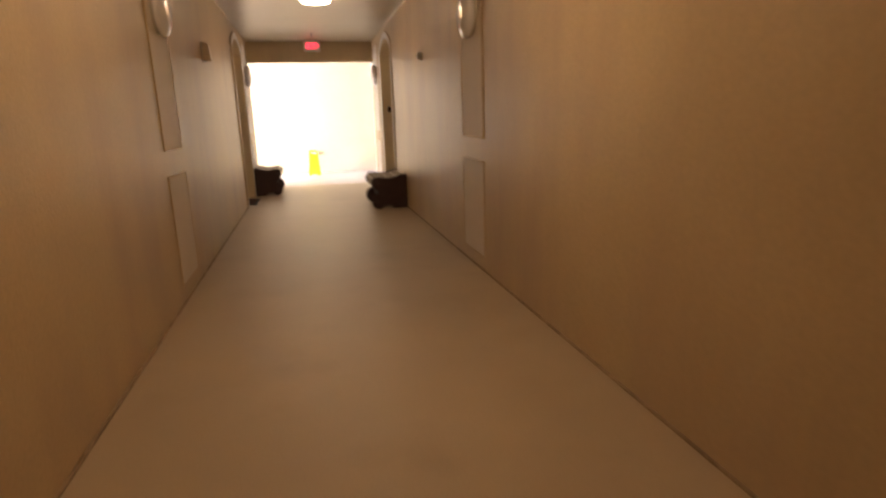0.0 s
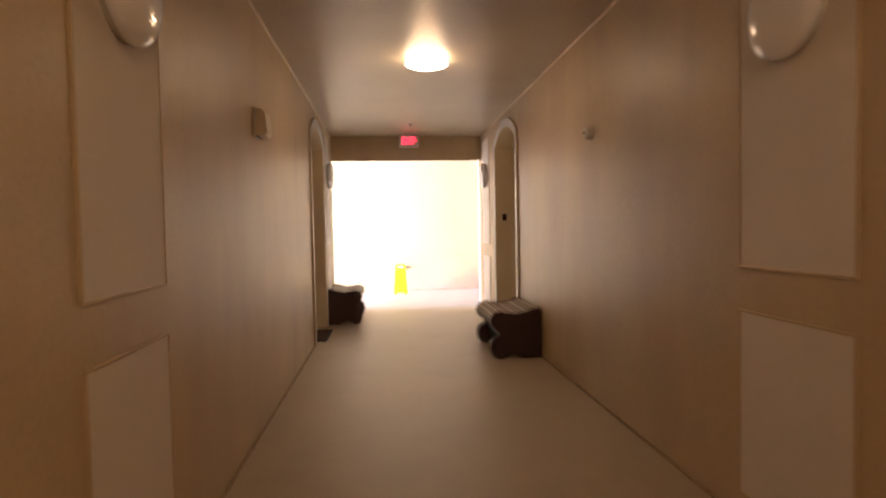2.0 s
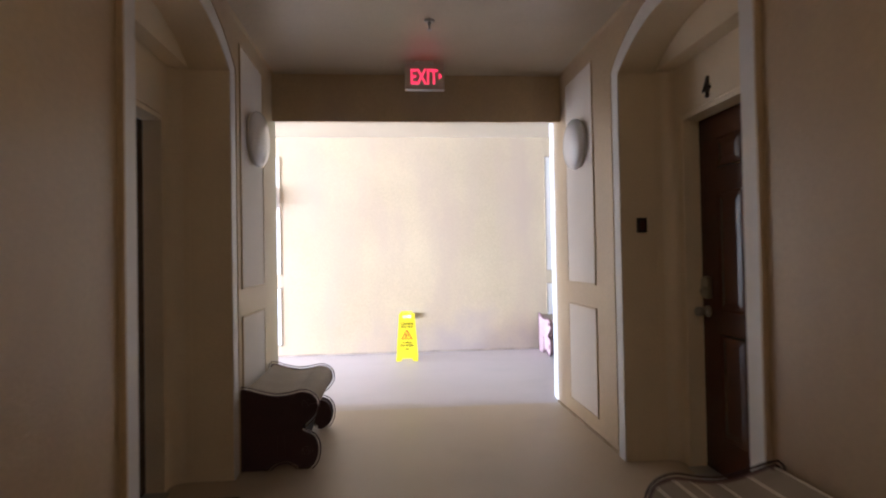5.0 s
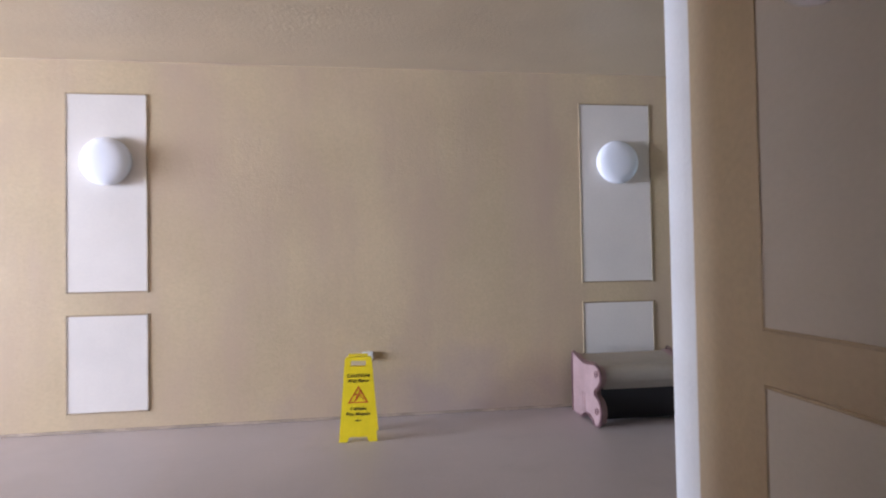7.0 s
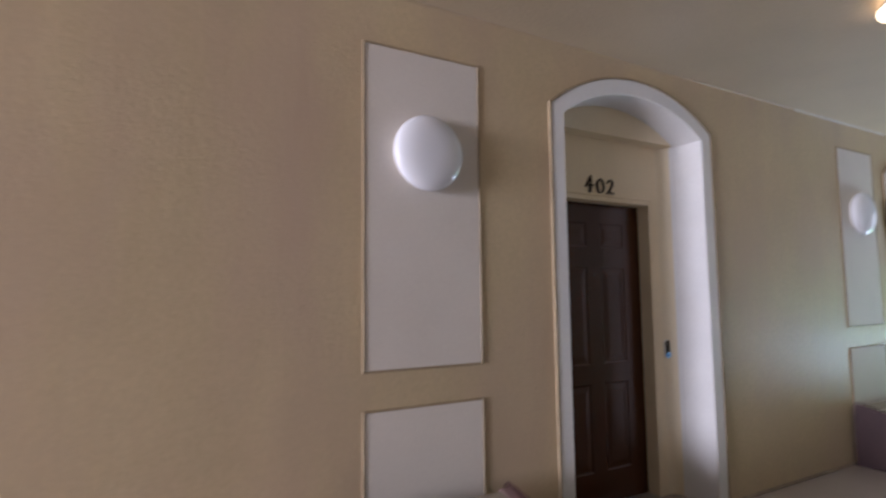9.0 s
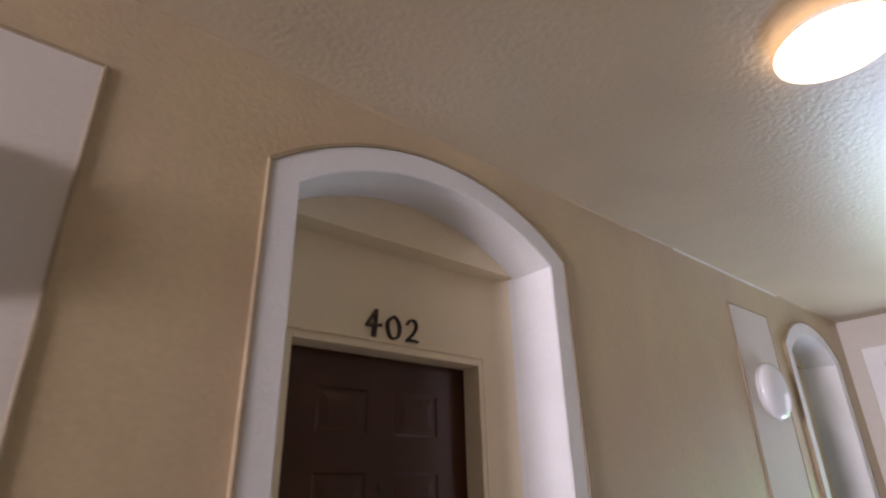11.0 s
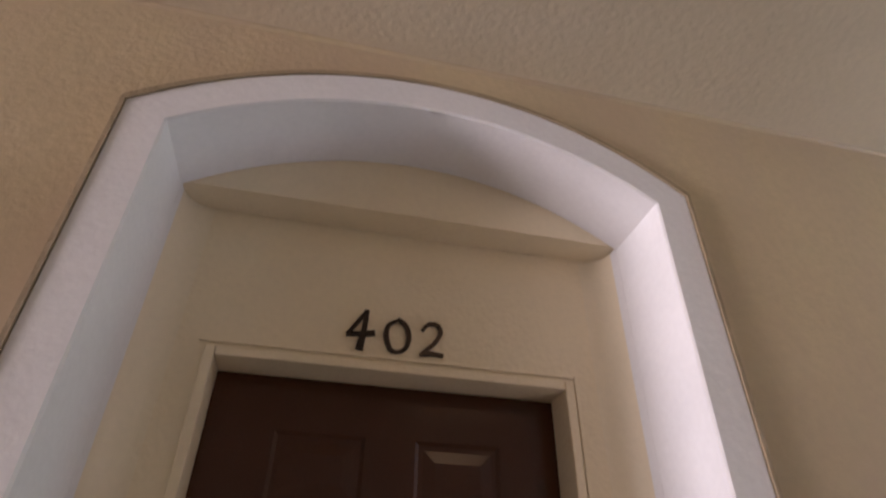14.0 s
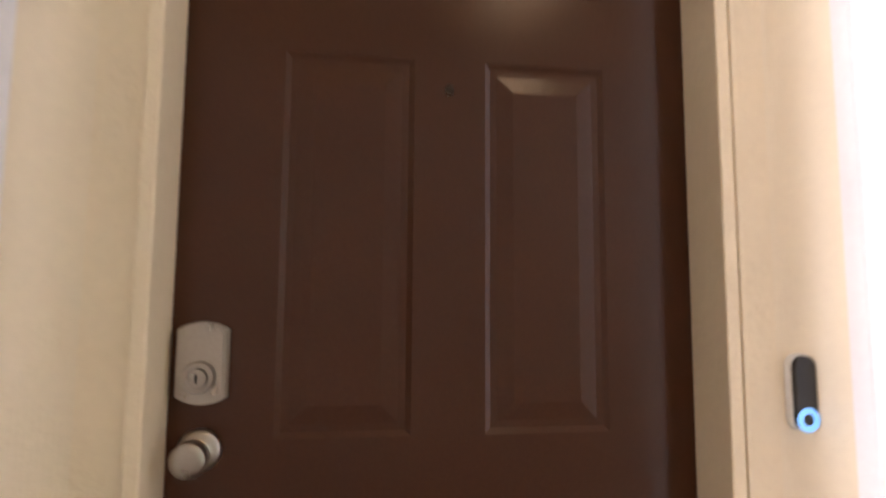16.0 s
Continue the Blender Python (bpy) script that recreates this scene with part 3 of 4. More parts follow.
# ---- bench ----
BENCH_SIDE = [(0.0, 0.0), (0.0, 0.25), (0.004, 0.455), (0.03, 0.475), (0.10, 0.455), (0.20, 0.432), (0.29, 0.438), (0.36, 0.452), (0.415, 0.435),
              (0.44, 0.395), (0.435, 0.345), (0.40, 0.30), (0.362, 0.27), (0.352, 0.235), (0.372, 0.215), (0.41, 0.198), (0.437, 0.16),
              (0.442, 0.10), (0.425, 0.045), (0.39, 0.010), (0.35, 0.0), (0.33, 0.03), (0.27, 0.06), (0.2, 0.05), (0.15, 0.012), (0.12, 0.0)]


def bench(m, label, striped, length=0.84, deep=1.0, paint=None):
    """A bench with its back at local y = 0, its front toward +y, its length along x."""
    t = thing("bench", m, label, "bench", "benches")
    paint = paint or BENCH
    line = smooth_line(BENCH_SIDE, 4, True)
    line = [(min(max(a, 0), 0.45) * deep, max(b, 0.0)) for a, b in line]
    for sgn in (-1, 1):
        xo = sgn * length / 2
        side = slab(line, -sgn * 0.05, "x", xo)
        s = part("side_panel", side, paint, t)
        rim = bmesh.new()
        ring = []
        n = len(line)
        for i in range(n):
            a, b = Vector(line[i - 1]), Vector(line[(i + 1) % n])
            tangent = (b - a).normalized() if (b - a).length > 1e-6 else Vector((0, 1))
            nrm = Vector((-tangent.y, tangent.x))
            p = Vector(line[i])
            q = p + nrm * 0.010
            ring.append([rim.verts.new((xo + sgn * h, *w)) for h, w in ((-0.002, p), (0.008, p), (0.008, q), (-0.002, q))])
        for i in range(n):
            a, b = ring[i], ring[(i + 1) % n]
            for k in range(3):
                rim.faces.new((a[k], a[k + 1], b[k + 1], b[k]))
        part("edging", rim, BENCH_DARK if paint is BENCH_DARK else BENCH_EDGE, s, "darker raised edging")
        groove = bmesh.new()
        ring = []
        for i in range(n):
            a, b = Vector(line[i - 1]), Vector(line[(i + 1) % n])
            tangent = (b - a).normalized() if (b - a).length > 1e-6 else Vector((0, 1))
            nrm = Vector((-tangent.y, tangent.x))
            p, q = Vector(line[i]) + nrm * 0.020, Vector(line[i]) + nrm * 0.026
            ring.append([groove.verts.new((xo + sgn * h, *w)) for h, w in ((-0.002, p), (0.005, p), (0.005, q), (-0.002, q))])
        for i in range(n):
            a, b = ring[i], ring[(i + 1) % n]
            for k in range(3):
                groove.faces.new((a[k], a[k + 1], b[k + 1], b[k]))
        part("inner_bead", groove, BENCH_DARK if paint is BENCH_DARK else BENCH_EDGE, s, "thin dark bead")
        for cy, cz, r in ((0.385 * deep, 0.385, 0.034), (0.385 * deep, 0.105, 0.036)):
            spiral = bmesh.new()
            pts = [(cy + r * (1 - k / 46) * math.cos(k * 0.24), cz + r * (1 - k / 46) * math.sin(k * 0.24)) for k in range(38)]
            last = None
            for k, (py, pz) in enumerate(pts):
                a = k * 0.24
                dy, dz = math.cos(a) * 0.0045, math.sin(a) * 0.0045
                row = [spiral.verts.new((xo + sgn * h, py + e * dy, pz + e * dz)) for h, e in ((-0.001, 1), (0.006, 0.4), (0.006, -0.4), (-0.001, -1))]
                if last:
                    for q in range(3):
                        spiral.faces.new((last[q], last[q + 1], row[q + 1], row[q]))
                last = row
            part("scroll", spiral, BENCH_DARK if paint is BENCH_DARK else BENCH_EDGE, s, "carved scroll")
        for cy, w in ((0.20, 0.012), (0.245, 0.009)):
            part("carved_leaf", boxed(xo if sgn > 0 else xo - 0.006, cy - w, 0.05, xo + 0.006 if sgn > 0 else xo, cy + w, 0.20, bevel=0.002), paint, s)
    over = paint is BENCH_DARK
    hl = length / 2 - (0.006 if over else 0.051)
    up = 0.007 if over else 0.0
    top = smooth_line([(0.012, 0.462), (0.03, 0.472), (0.10, 0.452), (0.20, 0.429), (0.29, 0.435), (0.36, 0.449), (0.412, 0.432), (0.437, 0.394), (0.432, 0.345), (0.40, 0.302)], 5)
    top = [(a * deep + (up if b < 0.44 and a > 0.3 else 0), b + up) for a, b in top]
    low = [(a - 0.025 if b < 0.40 and a > 0.3 else a, b - 0.03) for a, b in top]
    part("seat", slab(top + low[::-1], 2 * hl, "x", -hl), SEAT, t, "taupe upholstered seat")
    if striped:
        for k in (4, 11, 16, 21, 26, 31):
            (a, b), (c, d) = top[k], top[k + 1]
            v = Vector((c - a, d - b)).normalized() * 0.006
            nrm = Vector((-v.y, v.x)).normalized() * 0.003
            if nrm.y < 0:
                nrm = -nrm
            pts = [(a - v.x, b - v.y), (a - v.x + nrm.x, b - v.y + nrm.y), (a + v.x + nrm.x, b + v.y + nrm.y), (a + v.x, b + v.y)]
            part("stripe", slab(pts, 2 * hl - 0.004, "x", -hl + 0.002), STRIPE, t, "pale woven stripe")
    if over:
        for sgn in (-1, 1):
            cord = bmesh.new()
            last = None
            for a, b in top:
                row = [cord.verts.new((sgn * (hl + 0.001) + 0.005 * math.cos(k * 1.2566), a, b + 0.001 + 0.005 * math.sin(k * 1.2566))) for k in range(5)]
                if last:
                    for q in range(5):
                        cord.faces.new((last[q], last[(q + 1) % 5], row[(q + 1) % 5], row[q]))
                last = row
            part("piping", cord, BENCH_EDGE, t, "dark piping")
            for k in range(6, len(top) - 8, 5):
                a, b = top[k]
                part("tuft_fold", boxed(sgn * hl - 0.018, a - 0.004, b - 0.003, sgn * hl + 0.018, a + 0.004, b + 0.004, bevel=0.002), BENCH_EDGE, t)
    part("front_board", slab([(0.385 * deep, 0.31), (0.375 * deep, 0.31), (0.30 * deep, 0.02), (0.31 * deep, 0.02)], length - 0.104, "x", -length / 2 + 0.052), BLACK, t, "black recessed front board")
    part("back_board", boxed(-length / 2 + 0.052, 0.003, 0.02, length / 2 - 0.052, 0.018, 0.43), BLACK, t)
    return t


bench(pose(3.29, FAR - 0.12, 0, rz=180), "mauve scroll-sided bench with a plain taupe seat below a wall lamp", False, deep=1.26)
# dark colour here carries the backlit shade on this bench
bench(pose(7.70, FAR - 0.05, 0, rz=180), "scroll-sided bench darkened to maroon for its backlit side, with a striped seat, near the walkway doorway", True, deep=1.26, paint=BENCH_DARK)
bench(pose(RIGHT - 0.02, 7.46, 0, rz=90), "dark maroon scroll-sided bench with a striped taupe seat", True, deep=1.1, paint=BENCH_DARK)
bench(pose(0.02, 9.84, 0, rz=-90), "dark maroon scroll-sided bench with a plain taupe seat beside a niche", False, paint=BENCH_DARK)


# ---- mats ----
def doormat(m, w, d, label, field):
    t = thing("doormat", m, label, "doormat")
    part("rubber_edge", boxed(-w / 2, -d / 2, 0.0, w / 2, d / 2, 0.007, bevel=0.003), MAT_EDGE if field is MAT_FIELD else MAT, t)
    part("mat_field", boxed(-w / 2 + 0.045, -d / 2 + 0.045, 0.006, w / 2 - 0.045, d / 2 - 0.045, 0.013, bevel=0.003), field, t)
    return t


doormat(pose(-0.10, 8.65, 0, rz=90), 0.78, 0.42, "black-edged dark red doormat in front of a niche", MAT_FIELD)
doormat(pose(4.79, 13.385, -0.004, rz=0), 0.80, 0.60, "brown coir doormat in front of door 402", MAT)


# ---- caution sign ----
def caution_sign(m):
    t = thing("caution_sign", m, "yellow plastic folding wet floor sign standing on the walkway", "caution sign")
    h, lean = 0.62, 0.14
    tilt = math.atan(lean / h)
    for k, sgn in enumerate((-1, 1)):
        outline = [(-0.135, 0.0), (-0.075, 0.0), (-0.06, 0.035), (0.06, 0.035), (0.075, 0.0), (0.135, 0.0), (0.098, 0.60), (0.088, 0.62), (-0.088, 0.62), (-0.098, 0.60)]
        hole = [(-0.055, 0.545), (0.055, 0.545), (0.055, 0.592), (-0.055, 0.592)]
        bm = bmesh.new()
        ov = [bm.verts.new((a, 0, b)) for a, b in outline]
        hv = [bm.verts.new((a, 0, b)) for a, b in hole]
        bm.faces.new([ov[0], ov[1], ov[2], ov[3], hv[1], hv[0]])
        bm.faces.new([ov[3], ov[4], ov[5], ov[6], hv[2], hv[1]])
        bm.faces.new([ov[6], ov[7], ov[8], ov[9], hv[3], hv[2]])
        bm.faces.new([ov[9], ov[0], hv[0], hv[3]])
        r = bmesh.ops.extrude_face_region(bm, geom=bm.faces[:])
        bmesh.ops.translate(bm, vec=(0, 0.012, 0), verts=[g for g in r["geom"] if isinstance(g, bmesh.types.BMVert)])
        place = pose(0, sgn * lean, 0, rx=math.degrees(tilt) * sgn)
        leaf = part("front_leaf" if sgn < 0 else "rear_leaf", bm, YELLOW, t, m=place)
        if sgn < 0:
            def letters(text, size, z, mat, name, bold=0.0):
                b = text_mesh(text, size, 0.0006, Matrix.Translation((0, -0.0012, z)) @ FACE_SOUTH, bold)
                part(name, b, mat, leaf)
            letters("CAUTION", 0.036, 0.468, INK, "lettering", 0.0006)
            letters("Wet Floor", 0.036, 0.430, INK, "lettering", 0.0004)
            letters("Cuidado", 0.034, 0.228, INK, "lettering", 0.0004)
            letters("Piso Mojado", 0.034, 0.190, INK, "lettering", 0.0004)
            part("small_print", boxed(-0.02, -0.0018, 0.148, 0.022, 0.0, 0.158), INK, leaf)
            tri = bmesh.new()
            for ring in ([(0, 0.405), (-0.072, 0.280), (0.072, 0.280)],):
                c = Vector((0, 0.322))
                ou = [Vector(p) for p in ring]
                inn = [c + (p - c) * 0.80 for p in ou]
                a = [tri.verts.new((p.x, -0.0016, p.y)) for p in ou]
                b = [tri.verts.new((p.x, -0.0016, p.y)) for p in inn]
                for i in range(3):
                    tri.faces.new((a[i], a[(i + 1) % 3], b[(i + 1) % 3], b[i]))
            part("warning_triangle", tri, RED_INK, leaf)
            fig = bmesh.new()
            for pts in ([(-0.028, 0.292), (-0.018, 0.292), (0.006, 0.335), (-0.004, 0.345)], [(-0.004, 0.345), (0.006, 0.335), (0.040, 0.300), (0.044, 0.308)],
                        [(-0.022, 0.336), (0.020, 0.348), (0.020, 0.354), (-0.022, 0.344)], [(0.004, 0.356), (0.018, 0.356), (0.018, 0.370), (0.004, 0.370)]):
                fig.faces.new([fig.verts.new((a, -0.0016, b)) for a, b in pts])
            part("pictogram", fig, RED_INK, leaf)
    part("hinge", boxed(-0.07, -0.012, 0.612, 0.07, 0.024, 0.628, bevel=0.003), YELLOW, t)
    return t


caution_sign(pose(1.095, 12.99, -0.004, rz=-3) @ Matrix.Diagonal((1.0, 0.95, 0.955, 1.0)))


# ---- outlet behind the sign ----
def outlet_box(m):
    t = thing("outlet_box", m, "small white weatherproof outlet box on the stucco wall", "outlet")
    part("body", boxed(-0.045, -0.030, -0.035, 0.045, 0.002, 0.035, bevel=0.006), WHITE_PLASTIC, t)
    part("cover", boxed(-0.040, -0.038, -0.030, 0.040, -0.030, 0.030, bevel=0.004), WHITE_PLASTIC, t)
    return t


outlet_box(on_far(1.165) @ pose(0, 0, 0.50))


# ---- exit sign ----
def exit_sign(m):
    t = thing("exit_sign", m, "white exit sign with glowing red letters hung from the ceiling", "exit sign")
    part("canopy", boxed(-0.07, -0.03, -0.016, 0.07, 0.03, 0.0, bevel=0.004), WHITE_PLASTIC, t)
    part("housing", boxed(-0.150, -0.024, -0.216, 0.150, 0.024, -0.018, bevel=0.006), WHITE_PLASTIC, t)
    part("letters", text_mesh("EXIT", 0.160, 0.001, Matrix.Translation((-0.006, -0.0255, -0.172)) @ FACE_SOUTH @ Matrix.Diagonal((0.64, 1, 1, 1)), 0.003), RED_GLOW, t, "glowing red letters")
    part("arrow", slab([(0.106, -0.140), (0.132, -0.115), (0.106, -0.090)], -0.002, "y", -0.0245), RED_GLOW, t, "glowing red arrow")
    return t


exit_sign(pose(1.20, 10.2, CEIL))


# ---- sprinklers and small wall devices ----
def sprinkler(m):
    t = thing("sprinkler", m, "small metal pendent sprinkler head on the ceiling", "sprinkler", "sprinklers")
    part("flange", lathe([(0.034, 0.001), (0.034, -0.004), (0.022, -0.010), (0.010, -0.011)], 24), GREY_METAL, t, smooth=True)
    part("body", lathe([(0.010, -0.009), (0.010, -0.030), (0.006, -0.034), (0.005, -0.050), (0.008, -0.054), (0.003, -0.056)], 18), GREY_METAL, t, smooth=True)
    part("deflector", lathe([(0.018, -0.056), (0.018, -0.0585), (0.004, -0.0585)], 24), GREY_METAL, t)
    return t


s1 = sprinkler(pose(1.21, 4.75, CEIL))
copy_thing(s1, pose(1.19, 9.45, CEIL))
copy_thing(s1, pose(-0.52, 12.14, CEIL_W))


def alarm_strobe(m):
    t = thing("alarm_box", m, "beige wall-mounted fire alarm box high on the corridor wall", "alarm")
    part("back_plate", boxed(-0.082, -0.012, -0.095, 0.082, 0.002, 0.095, bevel=0.003), GLOBE_RIM, t)
    cover = slab([(-0.012, -0.085), (-0.066, -0.085), (-0.082, -0.070), (-0.070, 0.060), (-0.050, 0.085), (-0.012, 0.085)], 0.15, "x", -0.075)
    part("cover", cover, BEIGE_PLASTIC, t, "beige tapered cover")
    part("seam", boxed(-0.078, -0.020, -0.0905, 0.078, -0.013, -0.0865), BLACK_PLASTIC, t, "dark seam under the cover")
    return t


alarm_strobe(on_left(5.45) @ pose(0, 0, 2.0))


def wall_detector(m):
    t = thing("wall_detector", m, "small white round detector on the corridor wall", "detector")
    part("base", lathe([(0.050, 0.001), (0.050, -0.014), (0.045, -0.018), (0.02, -0.018)], 32, "y"), WHITE_PLASTIC, t)
    part("dome", lathe([(0.042, -0.017), (0.042, -0.040), (0.034, -0.050), (0.012, -0.054), (0.002, -0.054)], 32, "y"), WHITE_PLASTIC, t, smooth=True)
    part("lens", boxed(-0.012, -0.058, -0.008, 0.012, -0.052, 0.010, bevel=0.002), BLACK_PLASTIC, t)
    return t


wall_detector(on_right(5.66) @ pose(0, 0, 1.97))


def keypad(m, label):
    t = thing("keypad_box", m, label, "keypad")
    part("case", boxed(-0.028, -0.028, -0.045, 0.028, 0.001, 0.045, bevel=0.004), BLACK_PLASTIC, t)
    part("face", boxed(-0.018, -0.031, -0.03, 0.018, -0.027, 0.03, bevel=0.002), BROWN, t)
    return t


keypad(pose(RIGHT + 0.11, R_ARCH[0] + R_ARCH[1], 1.43), "dark little box on the reveal of the corridor niche")


# ---- things at door 402 ----
def stroke(points, widths, steps=5):
    """Outline of a tapering brush stroke through pairs."""
    line = smooth_line([(*p, w) for p, w in zip(points, widths)], steps) if len(points) > 2 else [(*p, w) for p, w in zip(points, widths)]
    left, right = [], []
    for i, (x, z, w) in enumerate(line):
        p, q = line[max(i - 1, 0)], line[min(i + 1, len(line) - 1)]
        along = Vector((q[0] - p[0], q[1] - p[1])).normalized()
        left.append((x - along.y * w / 2, z + along.x * w / 2))
        right.append((x + along.y * w / 2, z - along.x * w / 2))
    return left + right[::-1]


def numeral(ch, scale):
    """A calligraphic numeral standing on z = 0, centred on x = 0, facing -y."""
    strokes = {
        "4": [([(0.07, 1.0), (-0.33, 0.36)], (0.13, 0.11)), ([(-0.36, 0.37), (0.0, 0.40), (0.30, 0.46)], (0.13, 0.12, 0.15)),
              ([(0.07, 1.02), (0.04, 0.5), (-0.03, 0.0)], (0.14, 0.16, 0.22))],
        "0": [([(0.02, 0.86), (-0.22, 0.70), (-0.27, 0.42), (-0.16, 0.10), (0.0, 0.03)], (0.06, 0.13, 0.15, 0.12, 0.08)),
              ([(0.0, 0.03), (0.20, 0.14), (0.27, 0.44), (0.18, 0.74), (-0.02, 0.88)], (0.08, 0.12, 0.15, 0.12, 0.10))],
        "2": [([(-0.24, 0.66), (-0.10, 0.84), (0.12, 0.84), (0.20, 0.64), (0.06, 0.36), (-0.14, 0.16), (-0.27, 0.03)],
               (0.09, 0.10, 0.11, 0.14, 0.12, 0.11, 0.10)), ([(-0.28, 0.04), (-0.02, 0.08), (0.28, 0.06)], (0.09, 0.12, 0.09))]}[ch]
    bm = bmesh.new()
    for k, (points, widths) in enumerate(strokes):
        outline = stroke([(a * scale, b * scale) for a, b in points], [w * scale * 0.82 for w in widths])
        front, back = -0.010 - 0.0004 * k, -0.0005
        a = [bm.verts.new((x, front, z)) for x, z in outline]
        c = [bm.verts.new((x, back, z)) for x, z in outline]
        half = len(a) // 2
        for i in range(half - 1):
            j = len(a) - 1 - i
            bm.faces.new((a[i], a[i + 1], a[j - 1], a[j]))
        for i in range(len(a)):
            j = (i + 1) % len(a)
            bm.faces.new((a[i], c[i], c[j], a[j]))
    return bm


def door_number(m, text, label):
    t = thing("house_number", m, label, "house number")
    for k, ch in enumerate(text):
        bm = numeral(ch, 0.112)
        bm.transform(Matrix.Translation((0.094 * (k - 1), 0, 0)))
        part("numeral", bm, BRONZE, t)
    return t


door_number(on_far(4.868) @ pose(0, WALL_T + 0.105, 2.088), "402", "dark bronze house number 402 above the door")
door_number(on_right(R_ARCH[0]) @ pose(-0.10, WALL_T + 0.105, 2.10), "4", "dark bronze house numeral 4 above the corridor door")


def doorbell(m):
    t = thing("doorbell", m, "slim black and white video doorbell with a lit blue ring", "doorbell")
    cap = [(0.019 * math.cos(a), 0.043 + 0.019 * math.sin(a)) for a in np.linspace(0, math.pi, 12)]
    cap += [(0.019 * math.cos(a), -0.043 + 0.019 * math.sin(a)) for a in np.linspace(math.pi, 2 * math.pi, 12)]
    part("back", slab([(a * 1.12, b * 1.03) for a, b in cap], -0.016, "y", 0.001), WHITE_PLASTIC, t, "white rim")
    part("face", slab([(a * 0.96, b * 0.97) for a, b in cap], -0.010, "y", -0.0145), BLACK_PLASTIC, t, "black glass face")
    ring = lathe([(0.0200, -0.024), (0.0195, -0.0265), (0.0100, -0.0265), (0.0095, -0.024)], 32, "y")
    ring.transform(Matrix.Translation((0, 0, -0.043)))
    part("ring_light", ring, BLUE_GLOW, t, "blue glowing ring")
    return t


doorbell(on_far(5.462) @ pose(0, WALL_T + 0.105, 1.01))


def wedge_box(m):
    t = thing("sensor_box", m, "small white box fixed on the reveal beside door 402", "box")
    part("case", boxed(-0.036, -0.030, -0.045, 0.034, 0.001, 0.045, bevel=0.005), WHITE_PLASTIC, t)
    part("slot", boxed(0.012, -0.0315, -0.036, 0.030, -0.029, 0.036, bevel=0.001), GREY_METAL, t)
    return t


wedge_box(pose(4.88 - 0.6245, FAR + 0.205, 1.62, rz=90))


# ---- doorway at the east end and outside ----
def door_casing(m):
    t = thing("door_casing", m, "white painted casing of the open walkway doorway", "door casing")
    t["kind"] = "structure"
    part("casing_side", boxed(-0.02, 1.60, 0, 0.0, 1.74, 2.61, bevel=0.003), TRIM, t)
    part("casing_side", boxed(-0.02, -0.16, 0, 0.0, 0.0, 2.60, bevel=0.003), TRIM, t)
    part("casing_head", boxed(-0.021, 0.0, 2.47, 0.0, 1.60, 2.61, bevel=0.003), TRIM, t)
    part("stop", boxed(0.05, 1.56, 0, 0.12, 1.599, 2.46, bevel=0.003), BENCH, t, "brown door stop")
    return t


door_casing(pose(EAST, 11.6, 0))


def open_gate_leaf(m):
    """An open door leaf folded outward against the landing."""
    t = thing("open_door", m, "pale door leaf standing open at the walkway doorway", "door")
    part("leaf", boxed(0.0, -0.045, 0.01, 0.95, 0.0, 2.40, bevel=0.004), WHITE_PLASTIC, t)
    for z in (0.35, 1.2, 2.05):
        hinge = lathe([(0.009, z - 0.05), (0.009, z + 0.05), (0.004, z + 0.055)], 12)
        hinge.transform(Matrix.Translation((-0.012, -0.02, 0)))
        part("hinge", hinge, BLACK_PLASTIC, t, "dark metal hinge")
    part("closer", boxed(0.25, -0.10, 2.26, 0.50, -0.046, 2.33, bevel=0.006), BLACK_PLASTIC, t, "dark door closer")
    part("kick_bar", boxed(0.10, -0.075, 1.00, 0.85, -0.046, 1.06, bevel=0.006), BLACK_PLASTIC, t, "dark push bar")
    return t


open_gate_leaf(pose(EAST + 0.16, 13.19, 0, rz=-8))

def porch_canopy(m):
    """Timber canopy over the landing: two beams and the joists across them."""
    t = thing("porch_canopy", m, "tan painted timber canopy over the outdoor landing", "canopy")
    for y in (0.0, 1.9):
        part("beam", boxed(0.0, y, 0.0, 2.6, y + 0.09, 0.16, bevel=0.006), TAN_WOOD, t)
    for k in range(6):
        part("joist", boxed(0.15 + 0.44 * k, -0.15, 0.161, 0.21 + 0.44 * k, 2.15, 0.26, bevel=0.004), TAN_WOOD, t)
    for y in (0.01, 1.91):
        part("post", boxed(2.45, y, -2.31, 2.52, y + 0.07, -0.001, bevel=0.004), TAN_WOOD, t)
    return t


porch_canopy(pose(EAST + 0.22, 11.35, 2.30))


# black strips draw the dark gap between frame and open leaf
def gap_strip(m):
    t = thing("door_gap_shade", m, "black strips standing in for the dark uneven gap along the walkway door frame", "door seal")
    for k in range(9):
        z0 = 0.03 + 0.262 * k
        wob = 0.005 * math.sin(k * 2.3)
        part("strip", boxed(0.0, -0.014 + wob, z0, 0.018, 0.012, z0 + 0.258, bevel=0.002), BLACK_PLASTIC, t)
    return t


gap_strip(pose(EAST + 0.122, 13.175, 0))

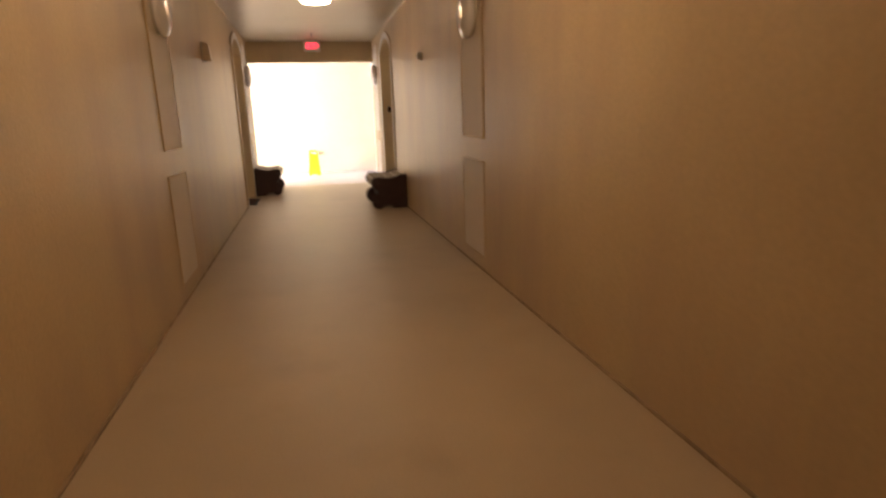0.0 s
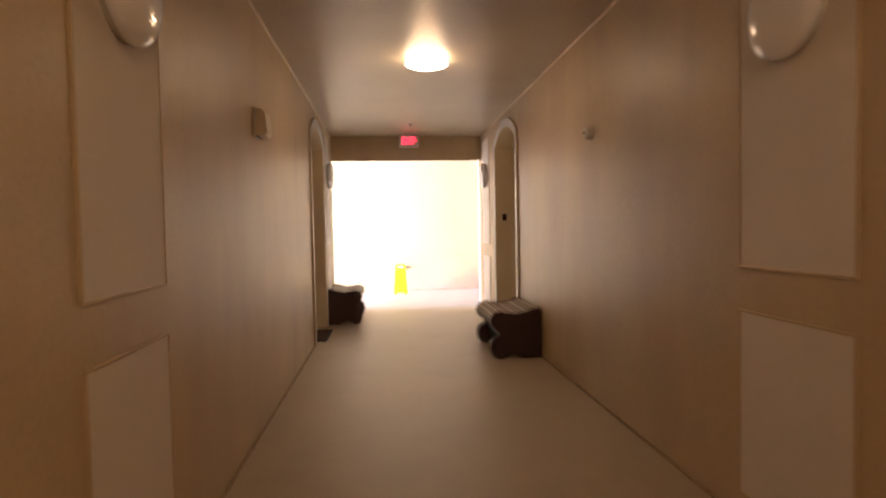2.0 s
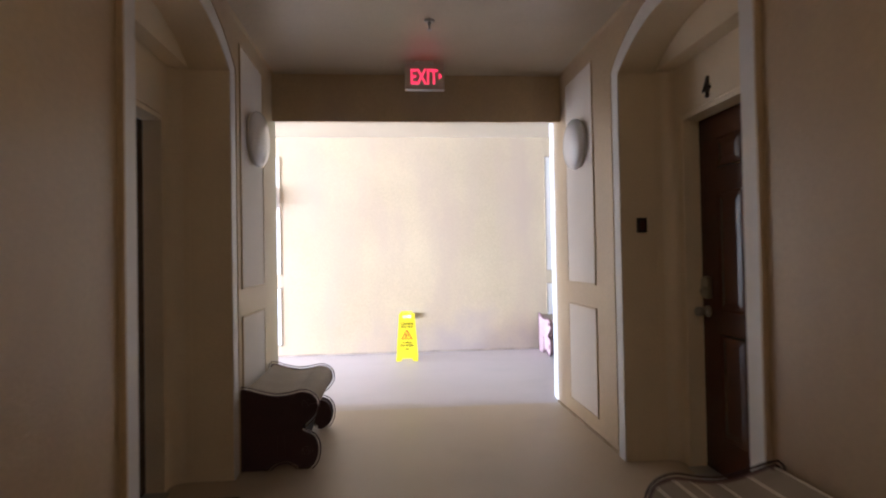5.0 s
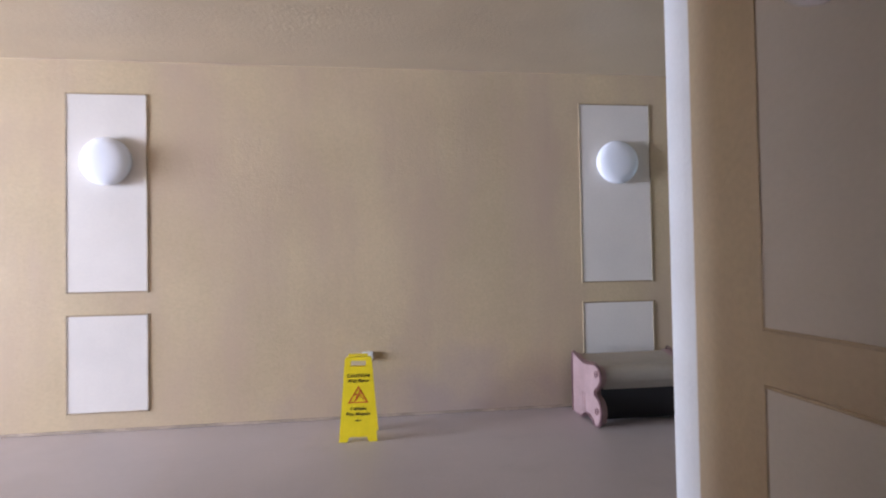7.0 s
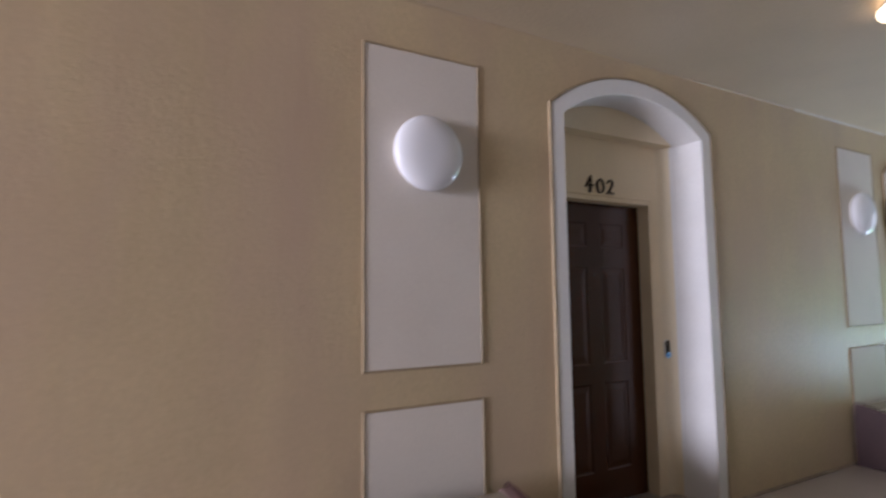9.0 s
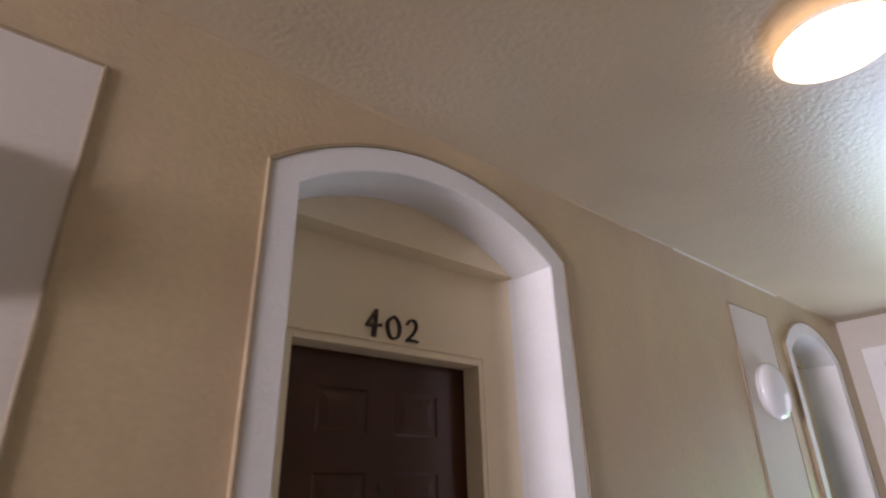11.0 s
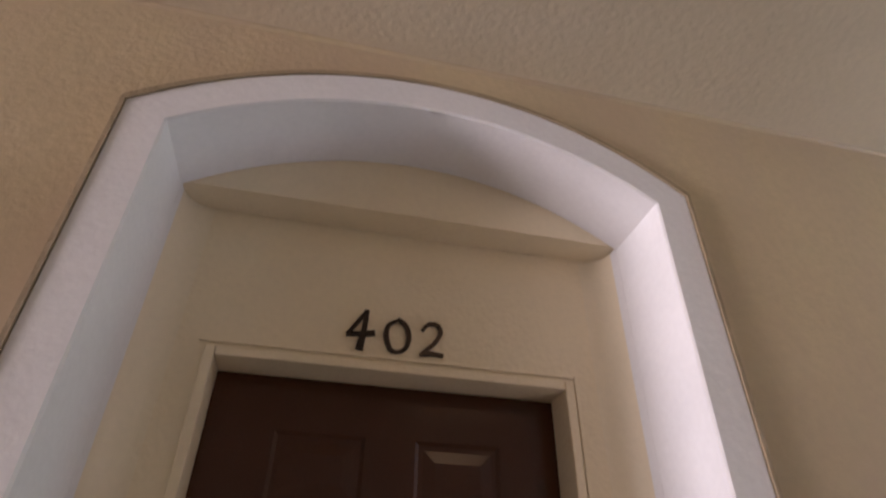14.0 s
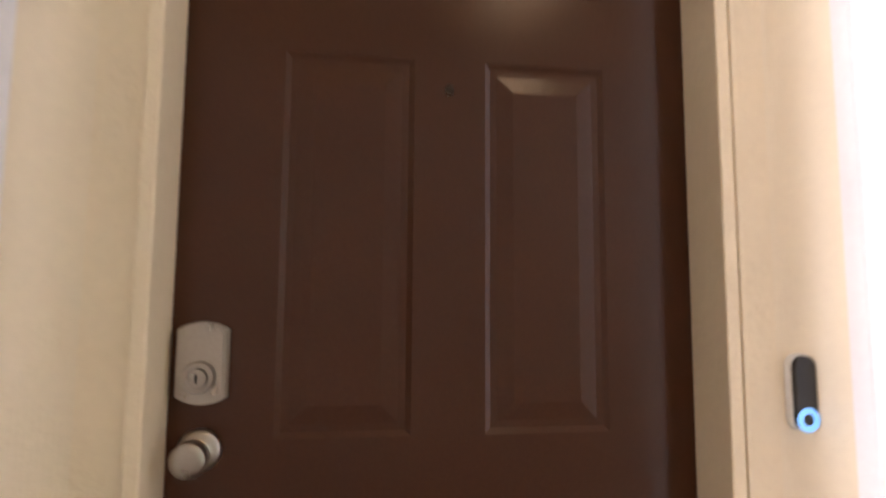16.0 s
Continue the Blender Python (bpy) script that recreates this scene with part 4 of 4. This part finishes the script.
structure("ground", boxed(-400, -400, -3.4, 400, 400, -3.2), PAVING, "pale outdoor paving far below the walkway", "ground")
structure("walkway_outside", boxed(EAST + 0.1, 11.0, -0.2, EAST + 4.0, 14.2, -0.01), DECK, "sunlit outdoor landing", "floor")
structure("landing_west", boxed(WEST - 4.0, 8.5, -0.2, WEST, 14.2, -0.01), DECK, "sunlit outdoor landing", "floor")

# sealed joint along the foot of the walls
for name, b in (("baseboard_1", (0.0, SOUTH, 0.0, 0.016, L_ARCH[0] - 0.72, 0.016)), ("baseboard_2", (0.0, L_ARCH[0] + 0.72, 0.0, 0.016, JAMB_W, 0.016)),
                ("baseboard_3", (RIGHT - 0.016, SOUTH, 0.0, RIGHT, R_ARCH[0] - 0.72, 0.016)), ("baseboard_4", (RIGHT - 0.016, R_ARCH[0] + 0.72, 0.0, RIGHT, JAMB, 0.016)),
                ("baseboard_5", (WEST, FAR - 0.018, -0.004, 4.88 - 0.745, FAR, 0.018)), ("baseboard_6", (4.88 + 0.745, FAR - 0.018, -0.004, 8.76 - 0.60, FAR, 0.018))):
    structure(name, boxed(*b, bevel=0.006), SEAL_PALE if name[-1] in "56" else SEAL, "dark grimy sealant line at the foot of the wall", "baseboard")

structure("trim_caulk", boxed(6.75, FAR - 0.010, CEIL_W - 0.010, 8.3, FAR, CEIL_W, bevel=0.003), TRIM, "white caulk line between wall and ceiling", "trim")


# rounded plaster joint between walls and ceilings
def joint(name, at, axis, start, length, towards, top, r=0.035):
    arc = [(at + towards * r * (1 - math.sin(a)), top - r * (1 - math.cos(a))) for a in np.linspace(0, math.pi / 2, 9)]
    outline = arc + [(at - towards * 0.004, top - r), (at - towards * 0.004, top + 0.004), (at + towards * r, top + 0.004)]
    bm = slab(outline, length, "x", start) if axis == "x" else slab(outline, length, "y", start)
    structure(name, bm, STUCCO, "rounded plaster joint between wall and ceiling", "trim")


joint("trim_joint_1", FAR, "x", WEST, EAST - WEST, -1, CEIL_W, 0.012)
joint("trim_joint_2", 0.0, "y", SOUTH, BEAM - SOUTH, 1, CEIL, 0.02)
joint("trim_joint_3", RIGHT, "y", SOUTH, BEAM - SOUTH, -1, CEIL, 0.02)
